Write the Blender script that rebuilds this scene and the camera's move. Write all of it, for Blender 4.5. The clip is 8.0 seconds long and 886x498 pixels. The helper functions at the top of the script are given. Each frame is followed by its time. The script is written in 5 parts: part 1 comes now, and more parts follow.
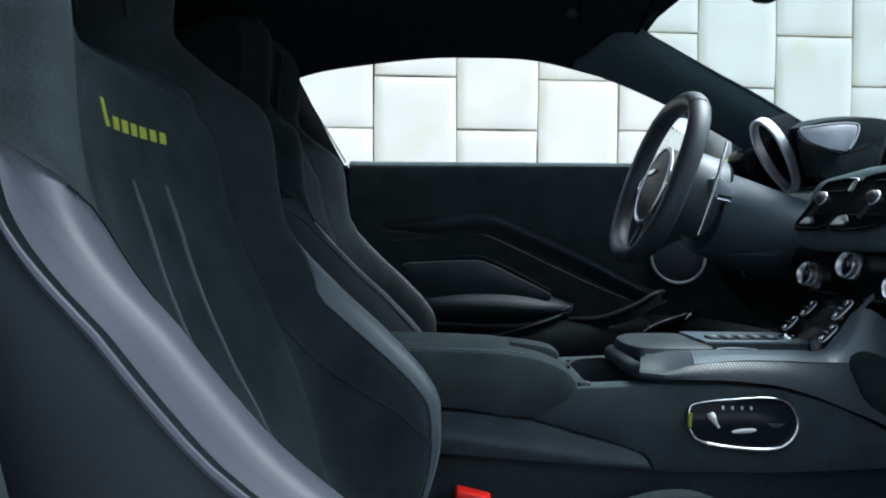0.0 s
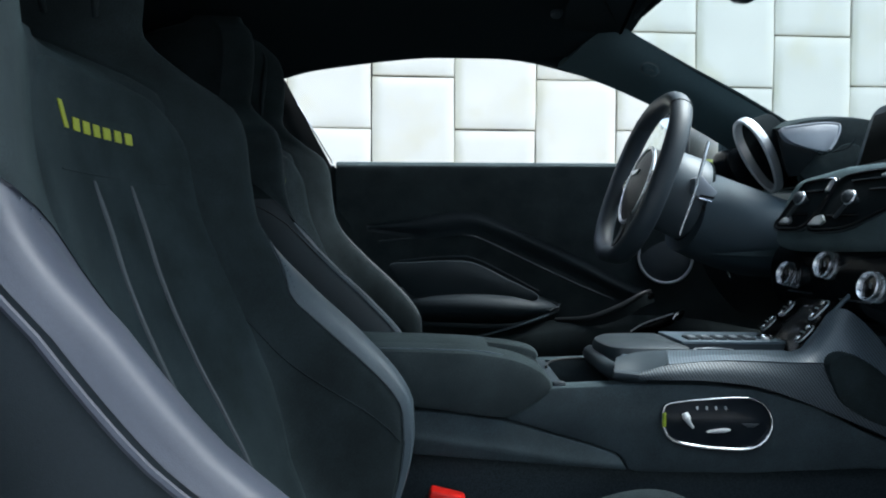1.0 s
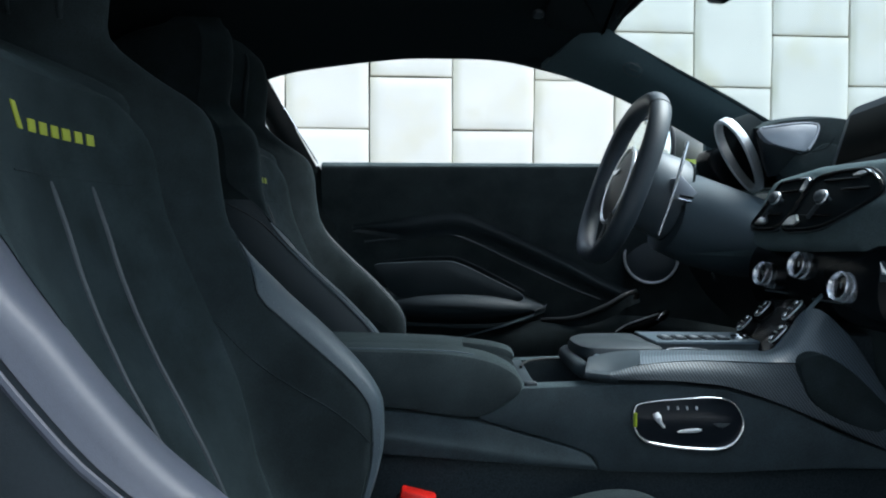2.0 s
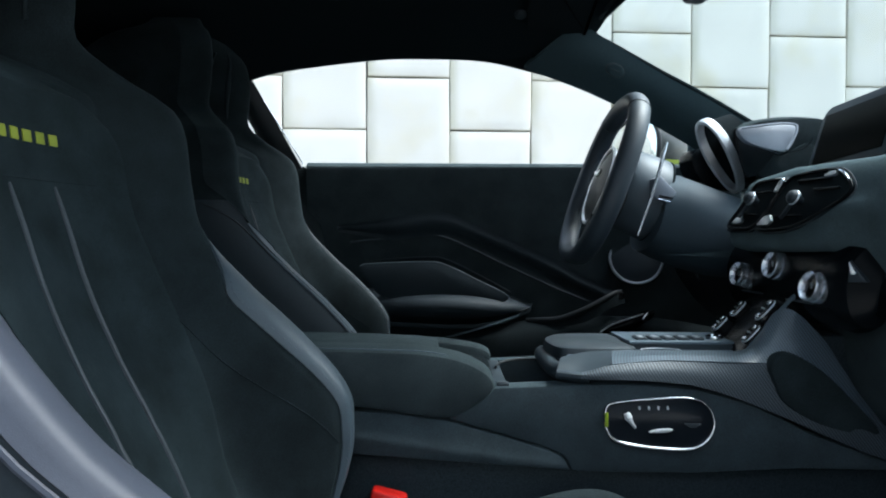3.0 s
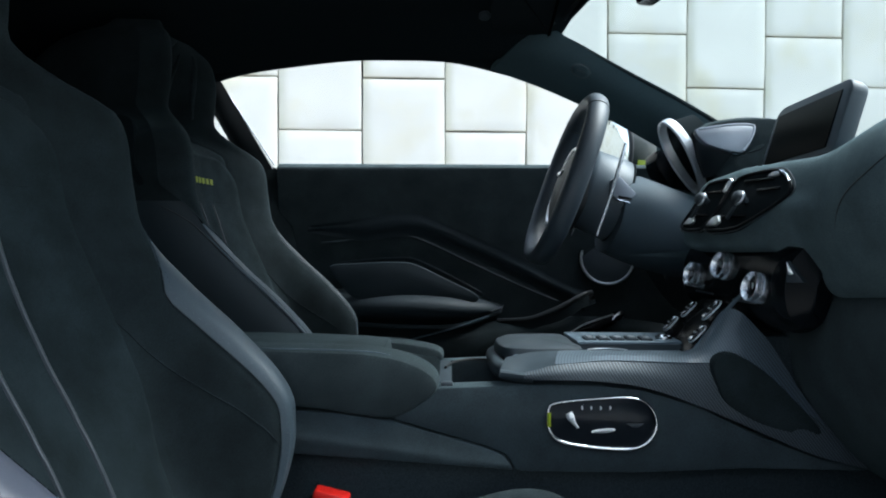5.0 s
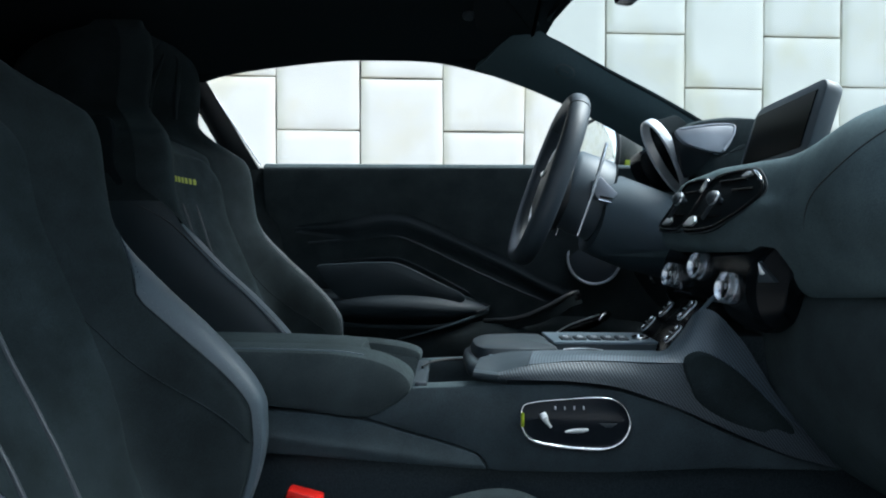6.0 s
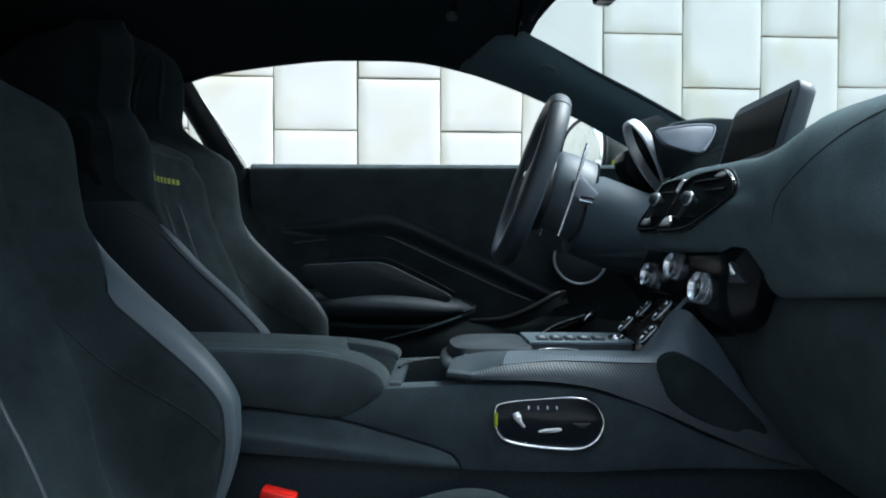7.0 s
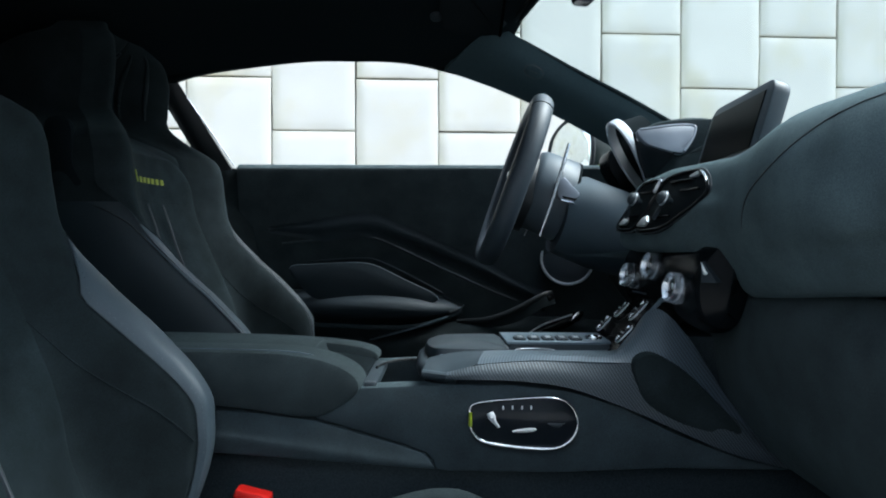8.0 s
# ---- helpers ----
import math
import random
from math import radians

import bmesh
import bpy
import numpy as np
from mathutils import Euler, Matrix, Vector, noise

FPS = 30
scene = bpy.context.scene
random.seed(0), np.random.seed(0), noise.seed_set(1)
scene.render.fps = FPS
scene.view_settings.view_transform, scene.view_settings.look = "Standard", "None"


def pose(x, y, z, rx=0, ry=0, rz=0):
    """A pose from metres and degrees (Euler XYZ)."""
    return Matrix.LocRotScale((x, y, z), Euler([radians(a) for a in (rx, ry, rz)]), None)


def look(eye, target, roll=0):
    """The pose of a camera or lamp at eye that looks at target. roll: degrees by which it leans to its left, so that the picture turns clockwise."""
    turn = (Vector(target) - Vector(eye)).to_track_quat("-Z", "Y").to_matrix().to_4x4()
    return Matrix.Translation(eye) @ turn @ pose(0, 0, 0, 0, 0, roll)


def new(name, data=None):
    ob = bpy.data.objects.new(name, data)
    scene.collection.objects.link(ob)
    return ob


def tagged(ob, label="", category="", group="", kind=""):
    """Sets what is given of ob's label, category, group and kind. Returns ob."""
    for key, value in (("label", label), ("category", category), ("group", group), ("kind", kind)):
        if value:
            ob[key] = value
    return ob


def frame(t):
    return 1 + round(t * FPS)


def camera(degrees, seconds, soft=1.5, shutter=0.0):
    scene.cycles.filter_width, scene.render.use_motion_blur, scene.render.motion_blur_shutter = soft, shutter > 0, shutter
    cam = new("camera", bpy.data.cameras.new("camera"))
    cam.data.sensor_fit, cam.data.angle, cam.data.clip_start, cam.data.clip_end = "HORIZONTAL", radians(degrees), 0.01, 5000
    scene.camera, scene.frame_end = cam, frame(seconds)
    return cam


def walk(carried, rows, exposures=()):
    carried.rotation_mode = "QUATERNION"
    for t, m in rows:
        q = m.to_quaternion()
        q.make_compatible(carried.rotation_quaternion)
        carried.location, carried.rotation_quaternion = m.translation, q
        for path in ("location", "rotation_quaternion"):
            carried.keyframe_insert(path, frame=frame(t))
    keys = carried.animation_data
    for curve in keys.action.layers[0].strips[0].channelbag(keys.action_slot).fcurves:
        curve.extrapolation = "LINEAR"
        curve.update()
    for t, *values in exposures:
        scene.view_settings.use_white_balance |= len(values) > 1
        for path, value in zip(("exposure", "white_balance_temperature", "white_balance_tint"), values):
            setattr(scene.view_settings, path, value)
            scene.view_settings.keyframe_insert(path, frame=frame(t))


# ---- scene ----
# Camera: a slider shot past the open passenger side of a two-seat coupe.
cam = camera(64.20, 8.0, soft=2.0)
METRES, EYE, TILT, LEAN, TURN = 0.30, 0.70, -1.5, -0.4, 0.0
ROWS = [
    (0.0, 0.0000, 0.0000, 0.0000, 0.000, 0.000, 0.000),
    (0.5, 0.0562, -0.0028, 0.0009, 0.032, -0.001, 0.036),
    (1.0, 0.1174, -0.0037, 0.0013, 0.076, 0.006, 0.055),
    (1.5, 0.1853, -0.0054, 0.0010, 0.140, 0.021, 0.089),
    (3.0, 0.3793, -0.0119, -0.0009, 0.215, 0.081, 0.112),
    (3.5, 0.4465, -0.0143, -0.0007, 0.252, 0.092, 0.117),
    (4.0, 0.5119, -0.0137, -0.0020, 0.302, 0.106, 0.117),
    (4.5, 0.5770, -0.0199, -0.0031, 0.324, 0.140, 0.128),
    (6.0, 0.7622, -0.0239, -0.0043, 0.439, 0.165, 0.124),
    (6.5, 0.8222, -0.0265, -0.0032, 0.443, 0.153, 0.124),
    (7.0, 0.8817, -0.0291, -0.0031, 0.469, 0.159, 0.138),
    (7.5, 0.9410, -0.0295, -0.0041, 0.527, 0.178, 0.159),
    (8.0, 1.0000, -0.0318, -0.0050, 0.551, 0.195, 0.161),
]
walk(cam, [(t, pose(0, 0, EYE, TILT, LEAN, TURN) @ pose(METRES * x, METRES * y, METRES * z, 90 + pitch, roll, yaw)) for t, x, y, z, yaw, pitch, roll in ROWS],
     exposures=[(0.0, 1.91, 5900, 4), (8.0, 1.91, 5900, 4)])

# ---- light: a bright overcast sky ----
world = bpy.data.worlds.new("sky")
scene.world = world
world.use_nodes = True
wn, wl = world.node_tree.nodes, world.node_tree.links
sky = wn.new("ShaderNodeTexSky")
sky.sky_type, sky.sun_disc = "NISHITA", False
sky.sun_elevation, sky.sun_rotation = radians(57), radians(81)
sky.air_density, sky.dust_density = 1.0, 3.0
wn["Background"].inputs["Strength"].default_value = 0.15
pale = wn.new("ShaderNodeHueSaturation")
pale.inputs["Saturation"].default_value = 0.5
wl.new(sky.outputs[0], pale.inputs["Color"])
wl.new(pale.outputs[0], wn["Background"].inputs["Color"])
sun = new("sun", bpy.data.lights.new("sun", "SUN"))
sun.data.energy, sun.data.angle, sun.data.color = 1.7, radians(36), (1.0, 0.98, 0.95)
sun.matrix_world = look((6.2, 1.9, 8.9), (0.5, 1.0, 0))


# ---- materials ----
def material(name, base, rough=0.5, metal=0.0, grain=0.0, grain_scale=400.0, stain=0.0, stain_scale=6.0, bump=0.0, bump_scale=600.0,
             sheen=0.0, coat=0.0, island=0.0, voronoi=False, spec=0.5):
    m = bpy.data.materials.new(name)
    m.use_nodes = True
    n, l = m.node_tree.nodes, m.node_tree.links
    b = n["Principled BSDF"]
    b.inputs["Roughness"].default_value, b.inputs["Metallic"].default_value = rough, metal
    b.inputs["Specular IOR Level"].default_value = spec
    if sheen:
        b.inputs["Sheen Weight"].default_value, b.inputs["Sheen Roughness"].default_value = sheen, 0.45
        b.inputs["Sheen Tint"].default_value = (0.62, 0.95, 1.0, 1)
    if coat:
        b.inputs["Coat Weight"].default_value, b.inputs["Coat Roughness"].default_value = coat, 0.04
    tc = n.new("ShaderNodeTexCoord")
    col = n.new("ShaderNodeRGB")
    col.outputs[0].default_value = (*base, 1)
    out = col.outputs[0]
    for amount, scale, detail in ((grain, grain_scale, 3), (stain, stain_scale, 4)):
        if amount:
            t = n.new("ShaderNodeTexNoise")
            t.inputs["Scale"].default_value, t.inputs["Detail"].default_value = scale, detail
            l.new(tc.outputs["Object"], t.inputs["Vector"])
            r = n.new("ShaderNodeMapRange")
            r.inputs["From Min"].default_value, r.inputs["From Max"].default_value = 0.25, 0.75
            r.inputs["To Min"].default_value, r.inputs["To Max"].default_value = 1 - amount, 1 + amount
            l.new(t.outputs["Fac"], r.inputs["Value"])
            x = n.new("ShaderNodeVectorMath")
            x.operation = "SCALE"
            l.new(out, x.inputs[0])
            l.new(r.outputs[0], x.inputs["Scale"])
            out = x.outputs[0]
    if island:
        o = n.new("ShaderNodeObjectInfo")
        r = n.new("ShaderNodeMapRange")
        r.inputs["To Min"].default_value, r.inputs["To Max"].default_value = 1 - island, 1 + island * 0.4
        l.new(o.outputs["Random"], r.inputs["Value"])
        x = n.new("ShaderNodeVectorMath")
        x.operation = "SCALE"
        l.new(out, x.inputs[0])
        l.new(r.outputs[0], x.inputs["Scale"])
        out = x.outputs[0]
    l.new(out, b.inputs["Base Color"])
    if bump:
        t = n.new("ShaderNodeTexVoronoi" if voronoi else "ShaderNodeTexNoise")
        t.inputs["Scale"].default_value = bump_scale
        l.new(tc.outputs["Object"], t.inputs["Vector"])
        k = n.new("ShaderNodeBump")
        k.inputs["Strength"].default_value, k.inputs["Distance"].default_value = bump, 0.001
        l.new(t.outputs["Distance" if voronoi else "Fac"], k.inputs["Height"])
        l.new(k.outputs[0], b.inputs["Normal"])
    return m


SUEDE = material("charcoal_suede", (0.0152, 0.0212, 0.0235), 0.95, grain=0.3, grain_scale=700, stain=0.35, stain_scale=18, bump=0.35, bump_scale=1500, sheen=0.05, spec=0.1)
SUEDE_CENTER = material("slate_suede", (0.0165, 0.0236, 0.0260), 0.95, grain=0.3, grain_scale=700, stain=0.45, stain_scale=18, bump=0.35, bump_scale=1500, sheen=0.05, spec=0.1)
TRIM_SUEDE = material("trim_suede", (0.0440, 0.0595, 0.0670), 0.95, grain=0.3, grain_scale=700, stain=0.25, stain_scale=20, bump=0.35, bump_scale=1500, sheen=0.10, spec=0.1)
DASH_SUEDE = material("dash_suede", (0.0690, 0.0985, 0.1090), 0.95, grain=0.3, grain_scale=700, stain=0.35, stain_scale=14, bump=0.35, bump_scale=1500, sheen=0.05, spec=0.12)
COWL = material("cowl_leather", (0.036, 0.058, 0.075), 0.70, grain=0.08, stain=0.10, bump=0.07, bump_scale=1300, voronoi=True)
RIM_LEATHER = material("rim_leather", (0.026, 0.038, 0.049), 0.50, grain=0.1, stain=0.15, bump=0.08, bump_scale=1300, voronoi=True)
COLLAR = material("slate_collar", (0.060, 0.082, 0.100), 0.50, stain=0.1, bump=0.05, bump_scale=1200)
GLOVE_SUEDE = material("glove_suede", (0.0350, 0.0465, 0.0500), 0.95, grain=0.3, grain_scale=700, stain=0.3, stain_scale=16, bump=0.35, bump_scale=1500, sheen=0.05, spec=0.1)
LEATHER = material("black_leather", (0.0150, 0.0260, 0.0330), 0.56, grain=0.1, stain=0.15, bump=0.10, bump_scale=1300, voronoi=True)
SIDE_LEATHER = material("side_leather", (0.0125, 0.0190, 0.0240), 0.72, grain=0.1, stain=0.2, bump=0.10, bump_scale=1300, voronoi=True, spec=0.25)
# Slate leather again, darker and plum to carry the light on the outboard edges.
SHADED_LEATHER = material("shaded_slate_leather", (0.0335, 0.0405, 0.0570), 0.52, grain=0.08, stain=0.12, bump=0.07, bump_scale=1300, voronoi=True)
DOOR_LEATHER = material("door_leather", (0.0285, 0.0400, 0.0475), 0.58, grain=0.1, stain=0.15, bump=0.08, bump_scale=1300, voronoi=True, spec=0.35)
LEATHER_GREY = material("slate_leather", (0.051, 0.072, 0.089), 0.50, grain=0.08, stain=0.10, bump=0.07, bump_scale=1300, voronoi=True)
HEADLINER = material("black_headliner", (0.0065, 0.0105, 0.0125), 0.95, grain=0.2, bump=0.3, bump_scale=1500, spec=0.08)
PILLAR = material("charcoal_pillar_trim", (0.023, 0.043, 0.050), 0.8, grain=0.15, bump=0.3, bump_scale=1200, sheen=0.15, spec=0.3)
CARPET = material("black_carpet", (0.026, 0.036, 0.042), 1.0, grain=0.5, grain_scale=700, bump=0.8, bump_scale=900, spec=0.1)
PLASTIC = material("black_plastic", (0.0088, 0.0122, 0.0145), 0.5, grain=0.1, bump=0.15, bump_scale=1100)
SATIN = material("satin_dark_plastic", (0.020, 0.030, 0.038), 0.6, stain=0.1, bump=0.1, bump_scale=1200)
SILVER_PAINT = material("silver_paint", (0.74, 0.77, 0.80), 0.38, 0.1, stain=0.1, stain_scale=50)
GREY_SATIN = material("grey_satin_panel", (0.080, 0.112, 0.138), 0.52, stain=0.15, stain_scale=25)
PAD = material("palm_pad_rubber", (0.019, 0.029, 0.036), 0.45, stain=0.12, stain_scale=30, bump=0.05, bump_scale=900)
TABLET = material("slate_tablet_plastic", (0.034, 0.048, 0.058), 0.5, stain=0.1, bump=0.05, bump_scale=1200)
PANEL_GLASS = material("switch_glass", (0.012, 0.016, 0.021), 0.16, spec=0.2, stain=0.1)
NOSE_SATIN = material("dark_toned_satin", (0.032, 0.044, 0.053), 0.5, spec=0.15, stain=0.15, stain_scale=25)
GLOSS = material("gloss_black", (0.005, 0.0055, 0.006), 0.20, spec=0.3)
HOOP = material("hoop_metal", (0.50, 0.53, 0.56), 0.42, 0.45, stain=0.12, stain_scale=50)
DIAL = material("dial_metal", (0.76, 0.79, 0.84), 0.27, 0.90, stain=0.1, stain_scale=60)
HOUSING = material("satin_black", (0.004, 0.0056, 0.0070), 0.22, spec=0.08, stain=0.1)
CHROME = material("chrome", (0.80, 0.81, 0.83), 0.10, 1.0, stain=0.08, stain_scale=40)
SILVER = material("satin_silver", (0.66, 0.69, 0.72), 0.34, 0.9, stain=0.1, stain_scale=60)
PIPING = material("grey_piping", (0.026, 0.035, 0.042), 0.50, grain=0.2)
PALE_PANEL = material("pale_satin_panel", (0.17, 0.195, 0.235), 0.42, stain=0.1, stain_scale=25)
LIME = material("lime_thread", (0.30, 0.34, 0.03), 0.7, grain=0.25, grain_scale=1500)
LIME_PAINT = material("lime_paint", (0.27, 0.36, 0.02), 0.3, coat=0.6)
RED = material("red_plastic", (0.62, 0.015, 0.01), 0.35)
SCREEN = material("screen_glass", (0.0008, 0.0022, 0.0026), 0.4, spec=0.04)
RENDERED = material("pale_render", (0.30, 0.315, 0.325), 0.9, grain=0.1, grain_scale=80, stain=0.15, stain_scale=1.0)
STONE = material("pale_stone", (0.665, 0.632, 0.568), 0.8, grain=0.05, grain_scale=60, stain=0.07, stain_scale=1.6, bump=0.3, bump_scale=40, island=0.05)
MORTAR = material("grey_mortar", (0.085, 0.078, 0.065), 0.95, grain=0.3, grain_scale=80, stain=0.3, stain_scale=3)
ASPHALT = material("pale_concrete", (0.31, 0.31, 0.305), 0.9, grain=0.25, grain_scale=120, stain=0.2, stain_scale=0.7, bump=0.5, bump_scale=90)
PAINT = material("dark_green_paint", (0.008, 0.016, 0.013), 0.35, coat=0.4, stain=0.1)
MIRROR = material("mirror_glass", (0.80, 0.85, 0.84), 0.07, 1.0)


def twill(name, dark, light, rough, coat=0.1, relief=0.35):
    """Carbon cloth: diagonal ribs of two tones under clear lacquer."""
    m = material(name, (0.03, 0.03, 0.03), rough, coat=coat)
    n, l = m.node_tree.nodes, m.node_tree.links
    b = n["Principled BSDF"]
    b.inputs["Coat Roughness"].default_value = 0.24
    tc, mp, w = n.new("ShaderNodeTexCoord"), n.new("ShaderNodeMapping"), n.new("ShaderNodeTexWave")
    mp.inputs["Rotation"].default_value = (0, radians(38), radians(20))
    w.inputs["Scale"].default_value, w.inputs["Distortion"].default_value = 98.0, 0.15
    l.new(tc.outputs["Object"], mp.inputs["Vector"])
    l.new(mp.outputs[0], w.inputs["Vector"])
    r = n.new("ShaderNodeValToRGB")
    r.color_ramp.elements[0].position, r.color_ramp.elements[0].color = 0.25, (*dark, 1)
    r.color_ramp.elements[1].position, r.color_ramp.elements[1].color = 0.8, (*light, 1)
    l.new(w.outputs["Fac"], r.inputs[0])
    l.new(r.outputs[0], b.inputs["Base Color"])
    k = n.new("ShaderNodeBump")
    k.inputs["Strength"].default_value, k.inputs["Distance"].default_value = relief, 0.0006
    l.new(w.outputs["Fac"], k.inputs["Height"])
    l.new(k.outputs[0], b.inputs["Normal"])
    return m


def pane(name, tint):
    m = bpy.data.materials.new(name)
    m.use_nodes = True
    n, l = m.node_tree.nodes, m.node_tree.links
    n.remove(n["Principled BSDF"])
    t, g, x, f = n.new("ShaderNodeBsdfTransparent"), n.new("ShaderNodeBsdfGlossy"), n.new("ShaderNodeMixShader"), n.new("ShaderNodeLayerWeight")
    t.inputs["Color"].default_value = (*tint, 1)
    g.inputs["Roughness"].default_value = 0.02
    p, r = n.new("ShaderNodeMath"), n.new("ShaderNodeMapRange")
    p.operation = "POWER"
    p.inputs[1].default_value = 5.0
    r.inputs["To Min"].default_value, r.inputs["To Max"].default_value = 0.025, 0.6
    l.new(f.outputs["Facing"], p.inputs[0])
    l.new(p.outputs[0], r.inputs["Value"])
    l.new(r.outputs[0], x.inputs[0])
    l.new(t.outputs[0], x.inputs[1])
    l.new(g.outputs[0], x.inputs[2])
    l.new(x.outputs[0], n["Material Output"].inputs["Surface"])
    return m


def weathered(m, tint, scale):
    """Lays warm weathering in large uneven patches over a material."""
    n, l = m.node_tree.nodes, m.node_tree.links
    b = n["Principled BSDF"]
    was = b.inputs["Base Color"].links[0].from_socket
    tc, info, add, t, r, x = n.new("ShaderNodeTexCoord"), n.new("ShaderNodeObjectInfo"), n.new("ShaderNodeVectorMath"), n.new("ShaderNodeTexNoise"), n.new("ShaderNodeMapRange"), n.new("ShaderNodeMixRGB")
    t.inputs["Scale"].default_value, t.inputs["Detail"].default_value = scale, 5
    l.new(tc.outputs["Object"], add.inputs[0])
    l.new(info.outputs["Location"], add.inputs[1])
    l.new(add.outputs[0], t.inputs["Vector"])
    r.inputs["From Min"].default_value, r.inputs["From Max"].default_value = 0.50, 0.72
    l.new(t.outputs["Fac"], r.inputs["Value"])
    l.new(r.outputs[0], x.inputs[0])
    l.new(was, x.inputs[1])
    x.inputs[2].default_value = (*tint, 1)
    l.new(x.outputs[0], b.inputs["Base Color"])


def joint_stains(m, tint):
    """Olive run-off along the upright joints of a block, broken up by noise, and a dark thread at its very edge."""
    n, l = m.node_tree.nodes, m.node_tree.links
    b = n["Principled BSDF"]
    was = b.inputs["Base Color"].links[0].from_socket
    tc, sep, info, add = n.new("ShaderNodeTexCoord"), n.new("ShaderNodeSeparateXYZ"), n.new("ShaderNodeObjectInfo"), n.new("ShaderNodeVectorMath")
    l.new(tc.outputs["Object"], sep.inputs[0])
    l.new(tc.outputs["Object"], add.inputs[0])
    l.new(info.outputs["Location"], add.inputs[1])
    noise = n.new("ShaderNodeTexNoise")
    noise.inputs["Scale"].default_value, noise.inputs["Detail"].default_value = 2.2, 4
    l.new(add.outputs[0], noise.inputs["Vector"])
    amount = n.new("ShaderNodeMapRange")
    amount.inputs["From Min"].default_value, amount.inputs["From Max"].default_value = 0.38, 0.62
    amount.inputs["To Min"].default_value, amount.inputs["To Max"].default_value = 0.15, 0.85
    l.new(noise.outputs["Fac"], amount.inputs["Value"])
    strip = n.new("ShaderNodeMapRange")
    strip.interpolation_type = "SMOOTHSTEP"
    strip.inputs["From Min"].default_value, strip.inputs["From Max"].default_value = -0.36, -0.50
    l.new(sep.outputs["X"], strip.inputs["Value"])
    both = n.new("ShaderNodeMath")
    both.operation = "MULTIPLY"
    l.new(strip.outputs[0], both.inputs[0])
    l.new(amount.outputs[0], both.inputs[1])
    x = n.new("ShaderNodeMixRGB")
    l.new(both.outputs[0], x.inputs[0])
    l.new(was, x.inputs[1])
    x.inputs[2].default_value = (*tint, 1)
    # dirt along the upper and lower edges
    up = n.new("ShaderNodeMath")
    up.operation = "ABSOLUTE"
    l.new(sep.outputs["Z"], up.inputs[0])
    hem = n.new("ShaderNodeMapRange")
    hem.interpolation_type = "SMOOTHSTEP"
    hem.inputs["From Min"].default_value, hem.inputs["From Max"].default_value = 0.585, 0.612
    hem.inputs["To Max"].default_value = 0.45
    l.new(up.outputs[0], hem.inputs["Value"])
    y = n.new("ShaderNodeMixRGB")
    l.new(hem.outputs[0], y.inputs[0])
    l.new(x.outputs[0], y.inputs[1])
    y.inputs[2].default_value = (0.36, 0.32, 0.23, 1)
    l.new(y.outputs[0], b.inputs["Base Color"])


weathered(STONE, (0.585, 0.535, 0.415), 1.3)
joint_stains(STONE, (0.50, 0.475, 0.36))
TWILL = twill("carbon_twill", (0.022, 0.030, 0.036), (0.064, 0.085, 0.102), 0.50, 0.05)
# The same cloth in paler tones, for the light on the upper face.
LIT_TWILL = twill("lit_twill", (0.047, 0.063, 0.078), (0.090, 0.121, 0.146), 0.40, 0.25, 0.14)
GLASS = pane("window_glass", (0.97, 0.99, 0.985))
SCREEN_TINT = pane("windscreen_glass", (0.735, 0.815, 0.815))


# ---- modelling tools ----
def spline(points, count, closed=False):
    """Catmull-Rom through the points, count samples per span."""
    p = [Vector(q) for q in points]
    n = len(p)
    spans = n if closed else n - 1
    at = (lambda i: p[i % n]) if closed else (lambda i: p[i] if 0 <= i < n else (2 * p[0] - p[1] if i < 0 else 2 * p[-1] - p[-2]))
    out = []
    for i in range(spans):
        a, b, c, d = at(i - 1), at(i), at(i + 1), at(i + 2)
        for k in range(count):
            t = k / count
            out.append(0.5 * (2 * b + (c - a) * t + (2 * a - 5 * b + 4 * c - d) * t * t + (3 * b - a - 3 * c + d) * t ** 3))
    if not closed:
        out.append(p[-1].copy())
    return out


def curve_at(table, z):
    """Values of a table of rows (z, a, b, ...) at z, smoothly."""
    if z <= table[0][0]:
        return table[0][1:]
    for i in range(len(table) - 1):
        z0, z1 = table[i][0], table[i + 1][0]
        if z <= z1:
            t = (z - z0) / (z1 - z0)
            before, after = table[max(i - 1, 0)], table[min(i + 2, len(table) - 1)]
            vals = []
            for a, b, c, d in zip(before[1:], table[i][1:], table[i + 1][1:], after[1:]):
                vals.append(0.5 * (2 * b + (c - a) * t + (2 * a - 5 * b + 4 * c - d) * t * t + (3 * b - a - 3 * c + d) * t ** 3))
            return vals
    return table[-1][1:]


def sheet(rows, closed=False, caps=False, tuck=0.0, thick=0.0):
    """A mesh over rows of points. closed: each row is a ring. tuck: borders pushed in by so much. thick: depth behind the face."""
    bm = bmesh.new()
    n = len(rows[0])
    grid = [[bm.verts.new(p) for p in row] for row in rows]
    last = n if closed else n - 1
    for a, b in zip(grid, grid[1:]):
        for i in range(last):
            bm.faces.new((a[i], a[(i + 1) % n], b[(i + 1) % n], b[i]))
    if caps:
        bm.faces.new(grid[0][::-1])
        bm.faces.new(grid[-1])
    bm.normal_update()
    if tuck or thick:
        normals = {v: v.normal.copy() for v in bm.verts}
        border = [v for v in bm.verts if v.is_boundary]
        for v in border:
            v.co -= normals[v] * tuck
        if thick:
            bmesh.ops.solidify(bm, geom=bm.faces[:], thickness=thick)
    return bm


